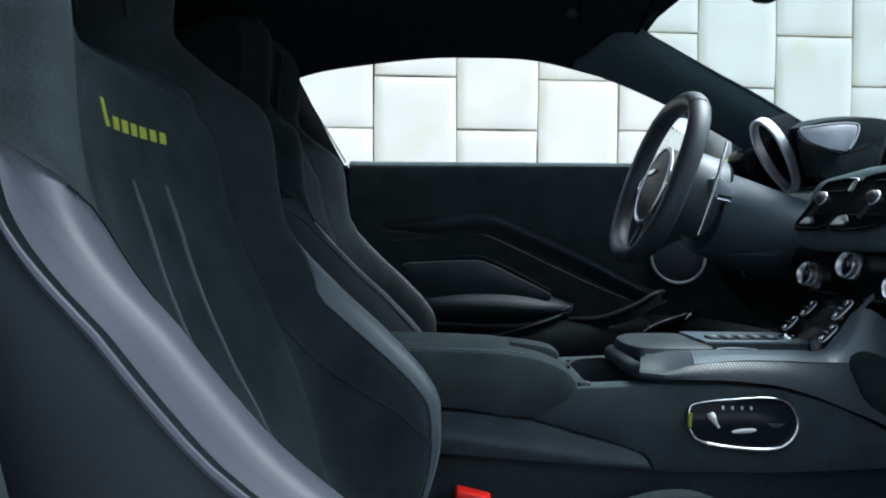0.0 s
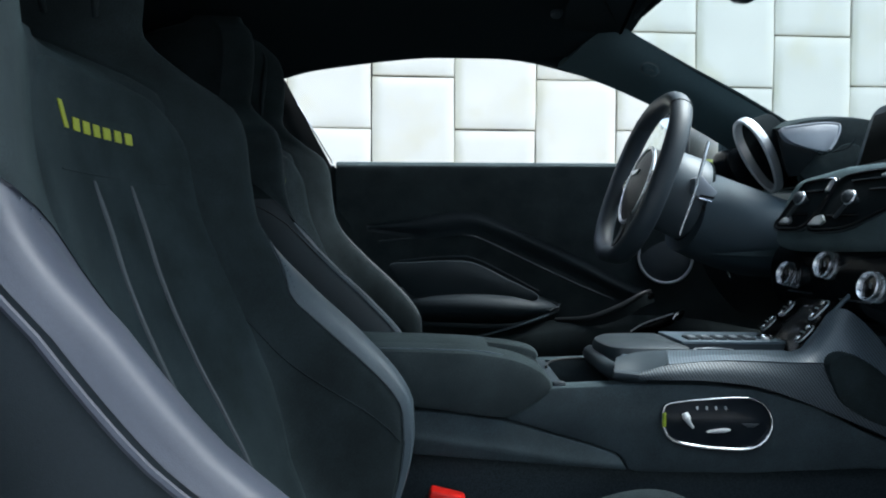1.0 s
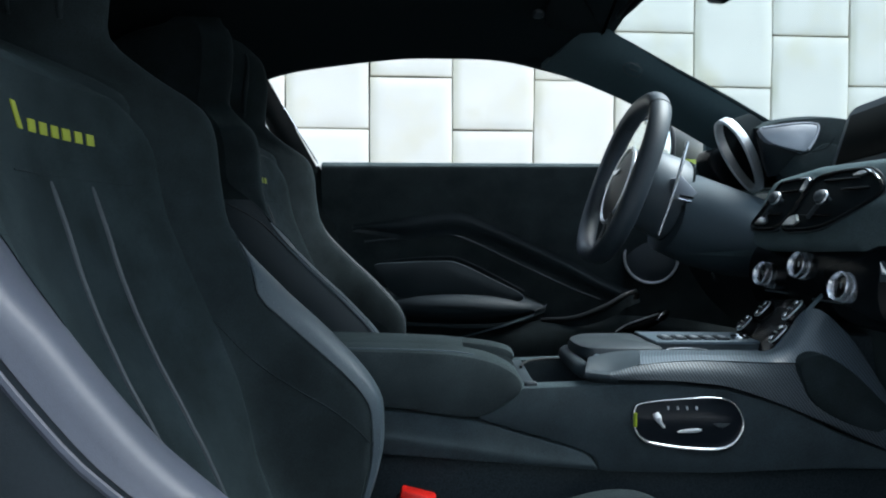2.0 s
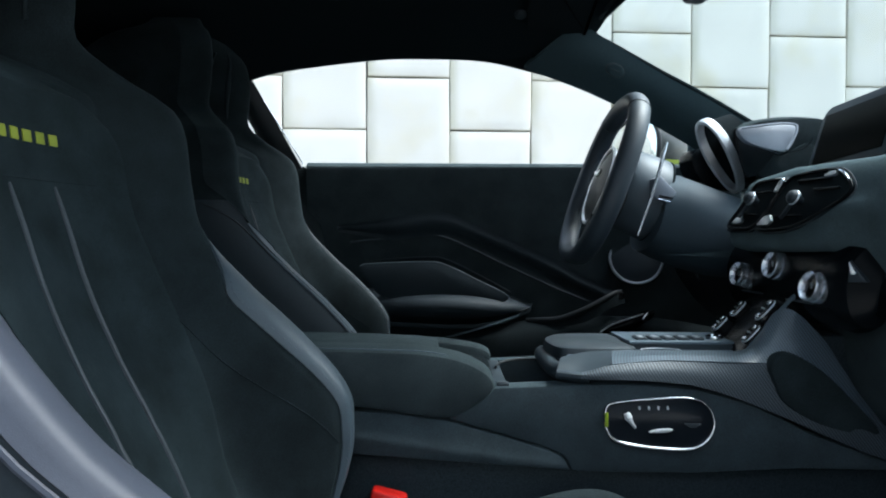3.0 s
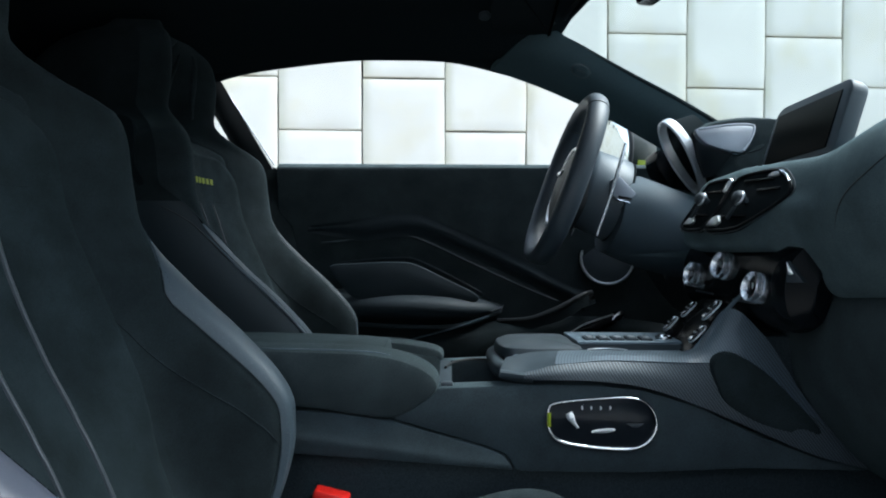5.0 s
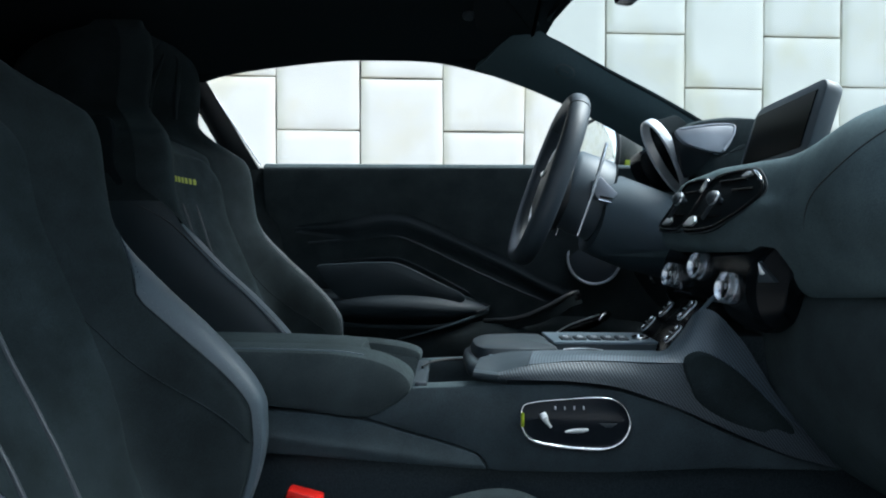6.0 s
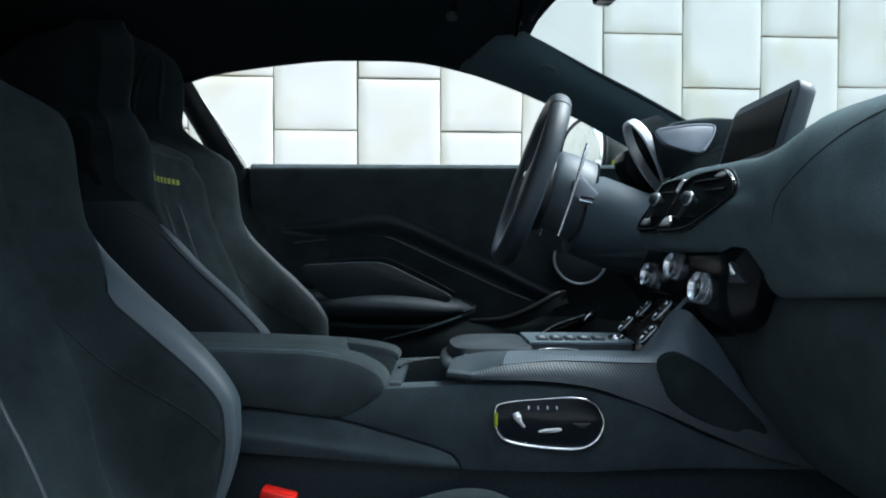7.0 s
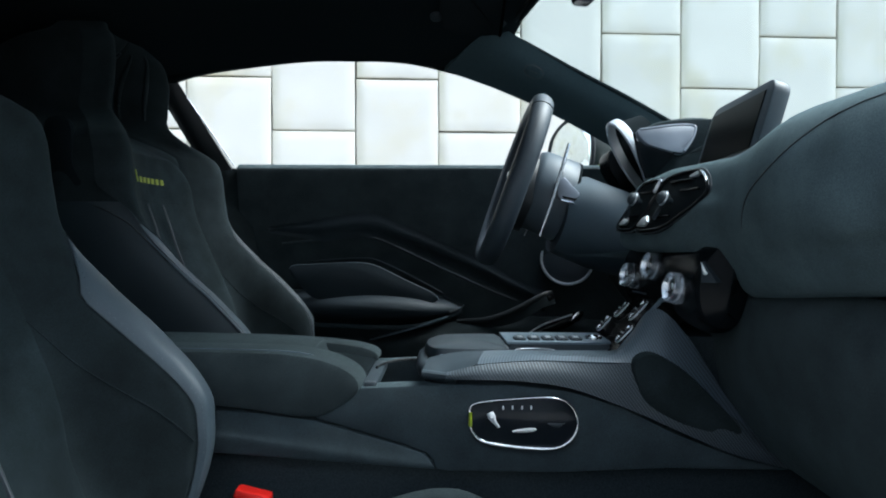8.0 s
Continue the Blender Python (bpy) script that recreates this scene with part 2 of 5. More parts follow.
def grid_of(net, nu, nv):
    """A smooth surface through a net of control points."""
    cols = [spline(row, nv) for row in net]
    across = [spline([c[j] for c in cols], nu) for j in range(len(cols[0]))]
    return [[across[j][i] for j in range(len(across))] for i in range(len(across[0]))]


def tube(path, radius, closed=False, sides=12, flat=1.0, up=(0, 0, 1), taper=None):
    """A round or oval bar along a path."""
    path = [Vector(p) for p in path]
    n, rows, up = len(path), [], Vector(up)
    for i, p in enumerate(path):
        a, b = (path[i - 1], path[(i + 1) % n]) if closed else (path[max(i - 1, 0)], path[min(i + 1, n - 1)])
        t = (b - a).normalized()
        s = t.cross(up).normalized()
        w = s.cross(t).normalized()
        r = radius * (taper[i] if taper else 1)
        rows.append([p + s * r * math.cos(2 * math.pi * k / sides) + w * r * flat * math.sin(2 * math.pi * k / sides) for k in range(sides)])
    if closed:
        rows.append(rows[0])
    bm = sheet(rows, closed=True, caps=not closed)
    if closed:
        bmesh.ops.remove_doubles(bm, verts=bm.verts[:], dist=1e-6)
    return bm


def slab(outline, origin, right, up, depth, bevel=0.003, bulge=0.0):
    """A plate with rounded front edges: outline in (right, up), front towards right x up, depth behind it."""
    o, r, u = Vector(origin), Vector(right).normalized(), Vector(up).normalized()
    f = r.cross(u)
    pts = [Vector((*q, 0)) for q in outline]
    n = len(pts)
    area = sum(pts[i].x * pts[(i + 1) % n].y - pts[(i + 1) % n].x * pts[i].y for i in range(n))
    if area < 0:
        pts.reverse()
    ins = []
    for i in range(n):
        e = (pts[(i + 1) % n] - pts[i - 1]).normalized()
        ins.append(Vector((-e.y, e.x, 0)))
    def ring(inset, out):
        return [o + r * (p.x + d.x * inset) + u * (p.y + d.y * inset) + f * out for p, d in zip(pts, ins)]
    rows = [ring(0, -depth), ring(0, -bevel), ring(bevel * 0.3, -bevel * 0.3), ring(bevel, 0)]
    bm = bmesh.new()
    vs = [[bm.verts.new(p) for p in row] for row in rows]
    for a, b in zip(vs, vs[1:]):
        for i in range(n):
            bm.faces.new((a[i], a[(i + 1) % n], b[(i + 1) % n], b[i]))
    bm.faces.new(vs[0][::-1])
    if bulge:
        mid = bm.verts.new(sum((v.co for v in vs[-1]), Vector()) / n + f * bulge)
        for i in range(n):
            bm.faces.new((vs[-1][i], vs[-1][(i + 1) % n], mid))
    else:
        bm.faces.new(vs[-1])
    return bm


def box(lo, hi, bevel=0.004, segments=2):
    bm = bmesh.new()
    bmesh.ops.create_cube(bm, size=1)
    lo, hi = Vector(lo), Vector(hi)
    for v in bm.verts:
        v.co = Vector((lo[i] + (v.co[i] + 0.5) * (hi[i] - lo[i]) for i in range(3)))
    if bevel:
        bmesh.ops.bevel(bm, geom=bm.edges[:], offset=bevel, segments=segments, affect="EDGES", profile=0.5)
    return bm


def lathe(profile, origin, axis, sides=32, knurl=0.0):
    """Turns (radius, along) points round an axis."""
    z = Vector(axis).normalized()
    x = z.orthogonal().normalized()
    y = z.cross(x)
    rows = []
    for r, h in profile:
        rows.append([Vector(origin) + z * h + (x * math.cos(2 * math.pi * k / sides) + y * math.sin(2 * math.pi * k / sides)) * r * (1 + (knurl if k % 2 else 0)) for k in range(sides)])
    return sheet(rows, closed=True, caps=True)


def join(*meshes):
    out = bmesh.new()
    for m in meshes:
        keep = bpy.data.meshes.new("joined")
        m.to_mesh(keep)
        out.from_mesh(keep)
        m.free()
        bpy.data.meshes.remove(keep)
    return out


def thing(name, base, label, category, group="", kind=""):
    ob = new(name)
    ob.empty_display_size = 0.1
    ob.location = base
    return tagged(ob, label, category, group, kind)


def place_of(ob):
    m = Matrix.Translation(ob.location)
    return place_of(ob.parent) if ob.parent else m


def part(name, bm, mat, parent, label="", smooth=True):
    """Links a bmesh, in world places, as one part of a thing or of a part."""
    bmesh.ops.recalc_face_normals(bm, faces=bm.faces[:])
    data = bpy.data.meshes.new(name)
    bm.to_mesh(data)
    bm.free()
    data.materials.append(mat)
    if smooth:
        data.shade_smooth()
        data.set_sharp_from_angle(angle=radians(38))
    ob = new(name, data)
    if parent is not None:
        ob.parent = parent
        if parent.parent is None and parent.type == "EMPTY":
            ob.matrix_parent_inverse = Matrix.Translation(parent.location).inverted()
    return tagged(ob, label)


def lone(name, bm, mat, label, category, kind="", group=""):
    return tagged(part(name, bm, mat, None), label, category, group, kind)


CENTRE = 1.05          # the car's middle line
NEAR_SEAT, FAR_SEAT = 0.655, 1.390

# ---- the place: ground and a wall of pale blocks ----
ground = lone("ground", sheet([[(x, y, 0) for x in (-400, -20, 0, 20, 400)] for y in (-400, -20, 0, 20, 400)]), ASPHALT, "pale worn concrete ground under the car", "ground", "structure")
WALL_Y, WALL_SLOPE, BLOCK_W, BLOCK_H = 8.74, 0.072, 1.0178, 1.236
wall = lone("wall_north", box((-34, 8.86, -0.3), (19, 9.3, 6.2), 0), MORTAR, "tall wall of large pale stone blocks with dark joints", "wall", "structure")
wall.matrix_basis = Matrix.Translation((0, WALL_Y, 0)) @ Matrix.Rotation(math.atan(WALL_SLOPE), 4, "Z") @ Matrix.Translation((0, -WALL_Y, 0))

# Added out of view to block low sky and throw soft light back.
lone("unseen_wall_south", box((-34, -4.6, -0.3), (19, -4.2, 4.6), 0.02), RENDERED, "unseen pale wall added behind the camera to shape the light", "wall", "structure")


# ---- the car's shell ----
car = thing("coupe", (0.3, CENTRE, 0.12), "two-seat coupe with black interior and open passenger side", "car")

# headliner and outer roof: rows run across the car, from rear to windscreen
def roof_rows(lift, grow):
    rows = []
    for x, side, edge, top in ((-0.75, 0.50, 0.99, 1.12), (-0.40, 0.535, 1.055, 1.19), (-0.10, 0.55, 1.098, 1.225), (0.15, 0.55, 1.10, 1.240), (0.35, 0.535, 1.105, 1.245), (0.428, 0.525, 1.138, 1.245)):
        lead = 0.13 if x > 0.4 else (0.05 if x > 0.3 else 0.0)
        row = []
        for k in range(17):
            u = -1 + k / 8
            c = 1 - abs(u) ** 4.5
            row.append((x + lead * (1 - u * u), CENTRE + u * (side + grow), edge + (top - edge) * c + lift))
        row = [Vector(p) for p in row]
        rows.append(row)
    cols = [spline([r[j] for r in rows], 6) for j in range(17)]
    return [[c[i] for c in cols] for i in range(len(cols[0]))]


part("headliner", sheet(roof_rows(0, 0), thick=-0.02), HEADLINER, car, "black suede headliner")
part("roof", sheet(roof_rows(0.05, 0.05), thick=-0.012), PAINT, car, "dark painted roof skin")

# the frame round the far side glass and its mirror on the near side
def side(y, s):
    return CENTRE + s * (y - CENTRE)


for s in (1, -1):
    # roof rail over the side glass
    rail = spline([(-0.36, side(1.645, s), 1.070), (-0.26, side(1.63, s), 1.092), (-0.06, side(1.615, s), 1.114), (0.06, side(1.61, s), 1.117), (0.20, side(1.61, s), 1.112), (0.32, side(1.615, s), 1.087), (0.42, side(1.62, s), 1.060)], 6)
    part("roof_rail", tube(rail, 0.02, flat=1.3), HEADLINER, car)
    # windscreen pillar with its trim, a broad curved board
    net = []
    for (x0, y0, z0), (x1, y1, z1) in (((0.29, 1.60, 1.080), (0.405, 1.56, 1.155)), ((0.42, 1.612, 1.038), (0.48, 1.57, 1.112)), ((0.55, 1.63, 0.985), (0.585, 1.585, 1.056)), ((0.68, 1.65, 0.918), (0.70, 1.605, 1.000)), ((0.80, 1.67, 0.850), (0.82, 1.63, 0.935)), ((1.00, 1.70, 0.740), (1.02, 1.66, 0.82))):
        a, b = Vector((x0, side(y0, s), z0)), Vector((x1, side(y1, s), z1))
        m = (a + b) / 2 + Vector((-0.004, -0.014 * s, 0.004))
        net.append([a, m, b])
    part("pillar_trim", sheet(grid_of(net, 6, 5), thick=0.03 * s), PILLAR, car, "charcoal windscreen pillar trim")
    # rear pillar between the side glass and the quarter light
    net = [[(-0.396, side(1.655, s), 1.075), (-0.376, side(1.645, s), 1.072), (-0.350, side(1.655, s), 1.068)], [(-0.343, side(1.712, s), 0.960), (-0.327, side(1.702, s), 0.962), (-0.299, side(1.71, s), 0.965)], [(-0.304, side(1.770, s), 0.862), (-0.282, side(1.763, s), 0.862), (-0.248, side(1.770, s), 0.863)]]
    part("rear_pillar", sheet(grid_of(net, 8, 4), thick=0.02 * s), PLASTIC, car, "black rear pillar strip")
    # lower rear quarter inside: belt-height panel behind the door
    e, f = (0.0, 0.05) if s > 0 else (-0.05, 0.0)
    net = [[(-0.75, side(1.70, s), 0.90), (-0.50, side(1.72, s), 0.885), (-0.25 + e, side(1.755, s) + f, 0.862)], [(-0.75, side(1.72, s), 0.70), (-0.50, side(1.74, s), 0.68), (-0.20 + e, side(1.77, s) + f, 0.66)], [(-0.75, side(1.70, s), 0.20), (-0.5, side(1.72, s), 0.2), (-0.10 + e, side(1.75, s) + f, 0.2)]]
    part("quarter_panel", sheet(grid_of(net, 6, 6), thick=0.03 * s), SUEDE, car, "black quarter trim")
    # upper rear quarter: dark trim behind the quarter light
    net = [[(-0.75, side(1.56, s), 1.06), (-0.62, side(1.57, s), 1.075), (-0.44, side(1.62, s), 1.065)], [(-0.75, side(1.62, s), 1.0), (-0.66, side(1.63, s), 1.0), (-0.56, side(1.66, s), 0.99)], [(-0.75, side(1.68, s), 0.935), (-0.68, side(1.69, s), 0.93), (-0.60, side(1.71, s), 0.915)]]
    part("quarter_panel", sheet(grid_of(net, 4, 4), thick=0.03 * s), HEADLINER, car, "black upper quarter trim")
    part("sill", box((-0.45, side(1.80, s) - 0.07, 0.14), (1.00, side(1.80, s) + 0.07, 0.30), 0.02), PAINT, car)

part("chrome_trim", tube(spline([(-0.243, 1.765, 0.867), (-0.250, 1.758, 0.880), (-0.297, 1.706, 0.966), (-0.343, 1.655, 1.050)], 6), 0.0020, sides=8), CHROME, car, "bright strip along the rear pillar")
part("floor_pan", box((-0.75, 0.28, 0.13), (1.35, 1.82, 0.19), 0.01), CARPET, car, "black carpet floor")
part("rear_bulkhead", box((-0.80, 0.32, 0.15), (-0.72, 1.78, 1.10), 0.02), HEADLINER, car, "black rear bulkhead")
part("firewall", box((1.30, 0.30, 0.15), (1.36, 1.80, 0.80), 0.02), CARPET, car)
part("footwell_lining", box((0.84, 0.32, 0.19), (0.90, 1.78, 0.64), 0.02), CARPET, car)
part("cowl", sheet([[(x, y, z - 0.10 * abs((y - CENTRE) / 0.72) ** 2) for y in np.linspace(0.30, 1.80, 13)] for x, z in ((1.18, 0.80), (1.36, 0.79), (1.75, 0.76), (2.2, 0.66))], thick=0.02), PAINT, car, "dark painted bonnet seen ahead of the windscreen")

# windscreen
rows = []
for k in range(13):
    u = -1 + k / 6
    c = 1 - u * u
    top, foot = Vector((0.418 + 0.15 * c, CENTRE + u * 0.515, 1.155 + 0.085 * c)), Vector((1.02 + 0.22 * c, CENTRE + u * 0.60, 0.80))
    rows.append([top.lerp(foot, j / 8) + Vector((0.0, 0, 0.035 * c * math.sin(math.pi * j / 8))) for j in range(9)])
w = part("windscreen", sheet(rows), SCREEN_TINT, car, "clear laminated windscreen")
w.visible_shadow = False
hem = [r[0] + Vector((-0.004, 0, -0.006)) for r in rows]
part("windscreen_seal", tube(hem, 0.010, sides=8), PLASTIC, car, "black band along the top of the windscreen")
part("windscreen_seal", tube(spline([(0.475, 1.43, 1.178), (0.453, 1.50, 1.163), (0.440, 1.545, 1.157), (0.4345, 1.568, 1.147), (0.444, 1.572, 1.133), (0.481, 1.565, 1.112), (0.586, 1.578, 1.059), (0.702, 1.598, 1.006), (0.82, 1.621, 0.947)], 8), 0.0068, sides=8), HEADLINER, car, "dark seal along the pillar and round the corner of the screen")

# far quarter light
w = part("quarter_light", sheet([[(-0.60, 1.735, 0.90), (-0.27, 1.785, 0.865)], [(-0.56, 1.70, 0.99), (-0.335, 1.735, 0.955)], [(-0.46, 1.67, 1.065), (-0.39, 1.67, 1.055)]]), GLASS, car)
w.visible_shadow = False

# coachwork: wings with wheel arches, nose, tail, rear deck and wheels
def arch(cx, r, lo):
    a0 = math.asin((0.34 - lo) / r)
    return [(cx + r * math.cos(a), 0.34 + r * math.sin(a)) for a in np.linspace(-a0, math.pi + a0, 17)]


FRONT_WING = [(0.99, 0.16), (0.99, 0.83), (1.30, 0.80), (1.75, 0.75), (2.12, 0.66), (2.30, 0.52), (2.28, 0.24), (2.10, 0.20)] + arch(1.62, 0.37, 0.20)
REAR_WING = [(-0.46, 0.16)] + arch(-1.08, 0.37, 0.20) + [(-1.58, 0.26), (-1.66, 0.55), (-1.60, 0.80), (-1.30, 0.88), (-0.80, 0.88), (-0.46, 0.855)]
for s in (1, -1):
    for shape in (FRONT_WING, REAR_WING):
        part("wing", slab([(x * s, z) for x, z in shape], (0, side(1.80, s), 0), (s, 0, 0), (0, 0, 1), -0.10, -0.02), PAINT, car, "dark green painted wing with wheel arch")
    for x in (1.62, -1.08):
        axis = Vector((0, s, 0))
        hubc = Vector((x, side(1.80, s), 0.34))
        tyre = part("wheel", lathe([(0.235, -0.10), (0.30, -0.11), (0.335, -0.095), (0.34, -0.06), (0.34, 0.06), (0.335, 0.085), (0.30, 0.10), (0.235, 0.09), (0.225, 0.0)], hubc, axis, 48), PLASTIC, car, "black tyre")
        part("rim", lathe([(0.238, 0.02), (0.240, 0.092), (0.225, 0.094), (0.215, 0.05), (0.06, 0.045), (0.05, 0.07), (0.001, 0.072)], hubc, axis, 40), SATIN, tyre, "dark alloy rim")
        for k in range(5):
            a = 2 * math.pi * k / 5
            d = Vector((math.cos(a), 0, math.sin(a)))
            part("rim_spoke", tube([hubc + axis * 0.062 + d * 0.05, hubc + axis * 0.082 + d * 0.225], 0.018, sides=8, up=(0, 1, 0)), SILVER, tyre)
part("nose", sheet([[(x - 0.10 * abs((y - CENTRE) / 0.8) ** 3, y, z) for y in np.linspace(0.30, 1.80, 13)] for x, z in ((2.20, 0.655), (2.36, 0.56), (2.40, 0.40), (2.34, 0.20))], thick=0.02), PAINT, car, "dark green painted nose")
part("rear_deck", sheet([[(x, y, z - 0.06 * abs((y - CENTRE) / 0.8) ** 2) for y in np.linspace(0.30, 1.80, 13)] for x, z in ((-0.78, 1.165), (-1.05, 1.06), (-1.30, 0.965), (-1.60, 0.90), (-1.68, 0.70), (-1.60, 0.26))], thick=0.02), PAINT, car, "dark green painted rear deck and tail")

def outline_of(points, count=4):
    """A smooth closed outline through a few corners."""
    return [(p.x, p.y) for p in spline([Vector((a, b, 0)) for a, b in points], count, True)]


# ---- the driver's door ----
door = thing("driver_door", (0.3, 1.85, 0.30), "closed black suede driver's door with swept trim and clear window", "door")
# card: a tall curved board with a rolled upper edge
net = []
for x in (-0.235, -0.05, 0.20, 0.45, 0.70, 0.86):
    lean = 0.012 * (x + 0.2)
    net.append([(x, 1.845, 0.868), (x, 1.80, 0.874), (x, 1.768 + lean * 0.3, 0.866), (x, 1.762 + lean, 0.845), (x, 1.785 + lean, 0.74), (x, 1.815 + lean, 0.60), (x, 1.835 + lean, 0.45), (x, 1.84 + lean, 0.28)])
part("door_card", sheet(grid_of(net, 4, 5), thick=0.02), GLOVE_SUEDE, door, "charcoal suede door card")
part("door_edge", box((-0.30, 1.815, 0.30), (-0.236, 1.86, 0.862), 0.012), HEADLINER, door, "black shut line strip")


def door_y(z):
    return 1.762 + (0.845 - z) * 0.23 if z > 0.6 else 1.818 + (0.6 - z) * 0.12


def on_door(points, out, count=6, closed=True):
    """Points (x, z) set on the card, proud of it by out."""
    return [Vector((p.x, door_y(p.y) - out, p.y)) for p in spline([Vector((x, z, 0)) for x, z in points], count, closed)]


def ridge(points, radius, out, mat, label=""):
    return part("trim_ridge", tube(on_door(points, out, 6, False), radius, sides=10, flat=1.0), mat, door, label)


# swept upper band: a rolled strip that rises, peaks and falls towards the front
BAND = [(-0.159, 0.711), (-0.04, 0.727), (0.055, 0.744), (0.098, 0.745), (0.14, 0.736), (0.248, 0.689), (0.378, 0.629), (0.45, 0.591), (0.545, 0.546)]
top = on_door(BAND, 0.004, 8, False)
drop = on_door([(x + 0.004, z - 0.048 + 0.012 * max(0, x - 0.1)) for x, z in BAND], 0.002, 8, False)
band = []
for k in range(9):
    t = k / 8
    row = []
    for i, (a, b) in enumerate(zip(top, drop)):
        grow = min(1.0, 0.12 + i / 11)
        swell = (0.026 * math.sin(math.pi * min(1, 0.25 + 0.75 * t)) + 0.003) * grow
        row.append(a.lerp(a.lerp(b, grow), t) + Vector((0, -swell, 0)))
    band.append(row)
part("swept_band", sheet(band, tuck=0.008), DOOR_LEATHER, door, "black leather swept band")
ridge([(-0.13, 0.672), (-0.03, 0.682), (0.05, 0.690), (0.095, 0.690), (0.15, 0.671), (0.27, 0.614), (0.40, 0.555), (0.475, 0.525)], 0.0030, 0.003, DOOR_LEATHER)
ridge([(-0.08, 0.622), (0.0, 0.630), (0.07, 0.634), (0.115, 0.628), (0.20, 0.588), (0.28, 0.545)], 0.0030, 0.001, LEATHER)
# pocket panel under the band
pocket = [(p.x, p.y) for p in spline([Vector((x, z, 0)) for x, z in ((-0.10, 0.618), (-0.04, 0.626), (0.06, 0.630), (0.112, 0.624), (0.20, 0.582), (0.27, 0.545), (0.24, 0.526), (0.10, 0.530), (-0.03, 0.536), (-0.075, 0.575))], 5, True)]
part("pocket_panel", slab(pocket, (0, 1.822, 0), (1, 0, 0), (0, -0.12, 1), 0.01, 0.002), LEATHER, door, "black leather pocket panel")
# armrest bulge with a bright tip
net = []
for x, z, h, out in ((-0.16, 0.522, 0.060, 0.05), (0.0, 0.523, 0.066, 0.085), (0.10, 0.523, 0.068, 0.098), (0.20, 0.519, 0.062, 0.098), (0.28, 0.513, 0.042, 0.075), (0.335, 0.506, 0.014, 0.03)):
    y = 1.835
    net.append([(x, y, z + h * 0.5), (x, y - out * 0.6, z + h * 0.42), (x, y - out, z + h * 0.05), (x, y - out * 0.9, z - h * 0.45), (x, y, z - h)])
part("door_armrest", sheet(grid_of(net, 6, 5)), DOOR_LEATHER, door, "black leather armrest bulge")
part("armrest_lip", tube(spline([(-0.05, 1.772, 0.468), (0.14, 1.752, 0.464), (0.24, 1.760, 0.472), (0.33, 1.800, 0.500)], 8), 0.004, sides=8, flat=1.4), LEATHER, door)
part("pull_tip", tube(spline([(0.300, 1.775, 0.500), (0.325, 1.79, 0.508), (0.336, 1.812, 0.514)], 5), 0.003, sides=8), SATIN, door, "satin tip of the armrest")
# lower edge with its bright line
part("kick_trim", tube(spline([(0.102, 1.748, 0.433), (0.205, 1.748, 0.461), (0.297, 1.748, 0.492)], 6), 0.0022, sides=8), GREY_SATIN, door)
net = [[(-0.2, 1.80, 0.44), (-0.2, 1.77, 0.40), (-0.2, 1.79, 0.26)], [(0.1, 1.79, 0.435), (0.1, 1.755, 0.40), (0.1, 1.78, 0.26)], [(0.35, 1.79, 0.480), (0.35, 1.755, 0.43), (0.35, 1.78, 0.26)], [(0.62, 1.80, 0.485), (0.62, 1.77, 0.43), (0.62, 1.79, 0.26)], [(0.85, 1.81, 0.45), (0.85, 1.79, 0.40), (0.85, 1.80, 0.26)]]
part("door_bin", sheet(grid_of(net, 6, 5), thick=0.01), SUEDE, door, "black suede lower bin")
# pull bar and release lever
bar = spline([(0.32, 1.79, 0.476), (0.40, 1.765, 0.484), (0.47, 1.755, 0.512), (0.53, 1.76, 0.545), (0.560, 1.785, 0.552)], 6)
part("handle_blade", sheet([[p + Vector((0, 0.004, -0.004)) for p in bar], [p + Vector((0.006, 0.004, -0.030 * min(1.0, 0.3 + i / 16))) for i, p in enumerate(bar)]], thick=0.006), SUEDE, door, "dark blade of the grab handle")
part("grab_handle", tube(bar, 0.0055, sides=12, flat=1.25, taper=[0.5 + 0.6 * math.sin(math.pi * min(1, 0.15 + 0.8 * k / (len(bar) - 1))) for k in range(len(bar))]), PLASTIC, door, "black door grab handle")
part("handle_screw", lathe([(0.009, 0), (0.009, 0.004), (0.006, 0.005)], (0.555, 1.77, 0.540), (0, -1, 0.1), 16), GLOSS, door)
lever = part("release_lever", slab([(p.x, p.y) for p in spline([Vector(q) for q in ((0.505, 0.452, 0), (0.56, 0.475, 0), (0.62, 0.503, 0), (0.632, 0.495, 0), (0.60, 0.468, 0), (0.54, 0.448, 0))], 4, True)], (0, 1.752, 0), (1, 0, 0), (0, 0, 1), 0.03, 0.004), GLOSS, door, "gloss black door release")
part("lever_edge", tube(spline([(0.500, 1.748, 0.453), (0.53, 1.746, 0.472), (0.57, 1.745, 0.487), (0.606, 1.747, 0.499)], 5), 0.0018, sides=8), SILVER, lever, "fine satin edge of the release")
part("lever_tip", slab(outline_of([(0.602, 0.482), (0.610, 0.498), (0.622, 0.508), (0.633, 0.506), (0.631, 0.494), (0.616, 0.479)], 3), (0, 1.744, 0), (1, 0, 0), (0, 0, 1), 0.008, 0.002), CHROME, lever, "chrome finger tip of the release")
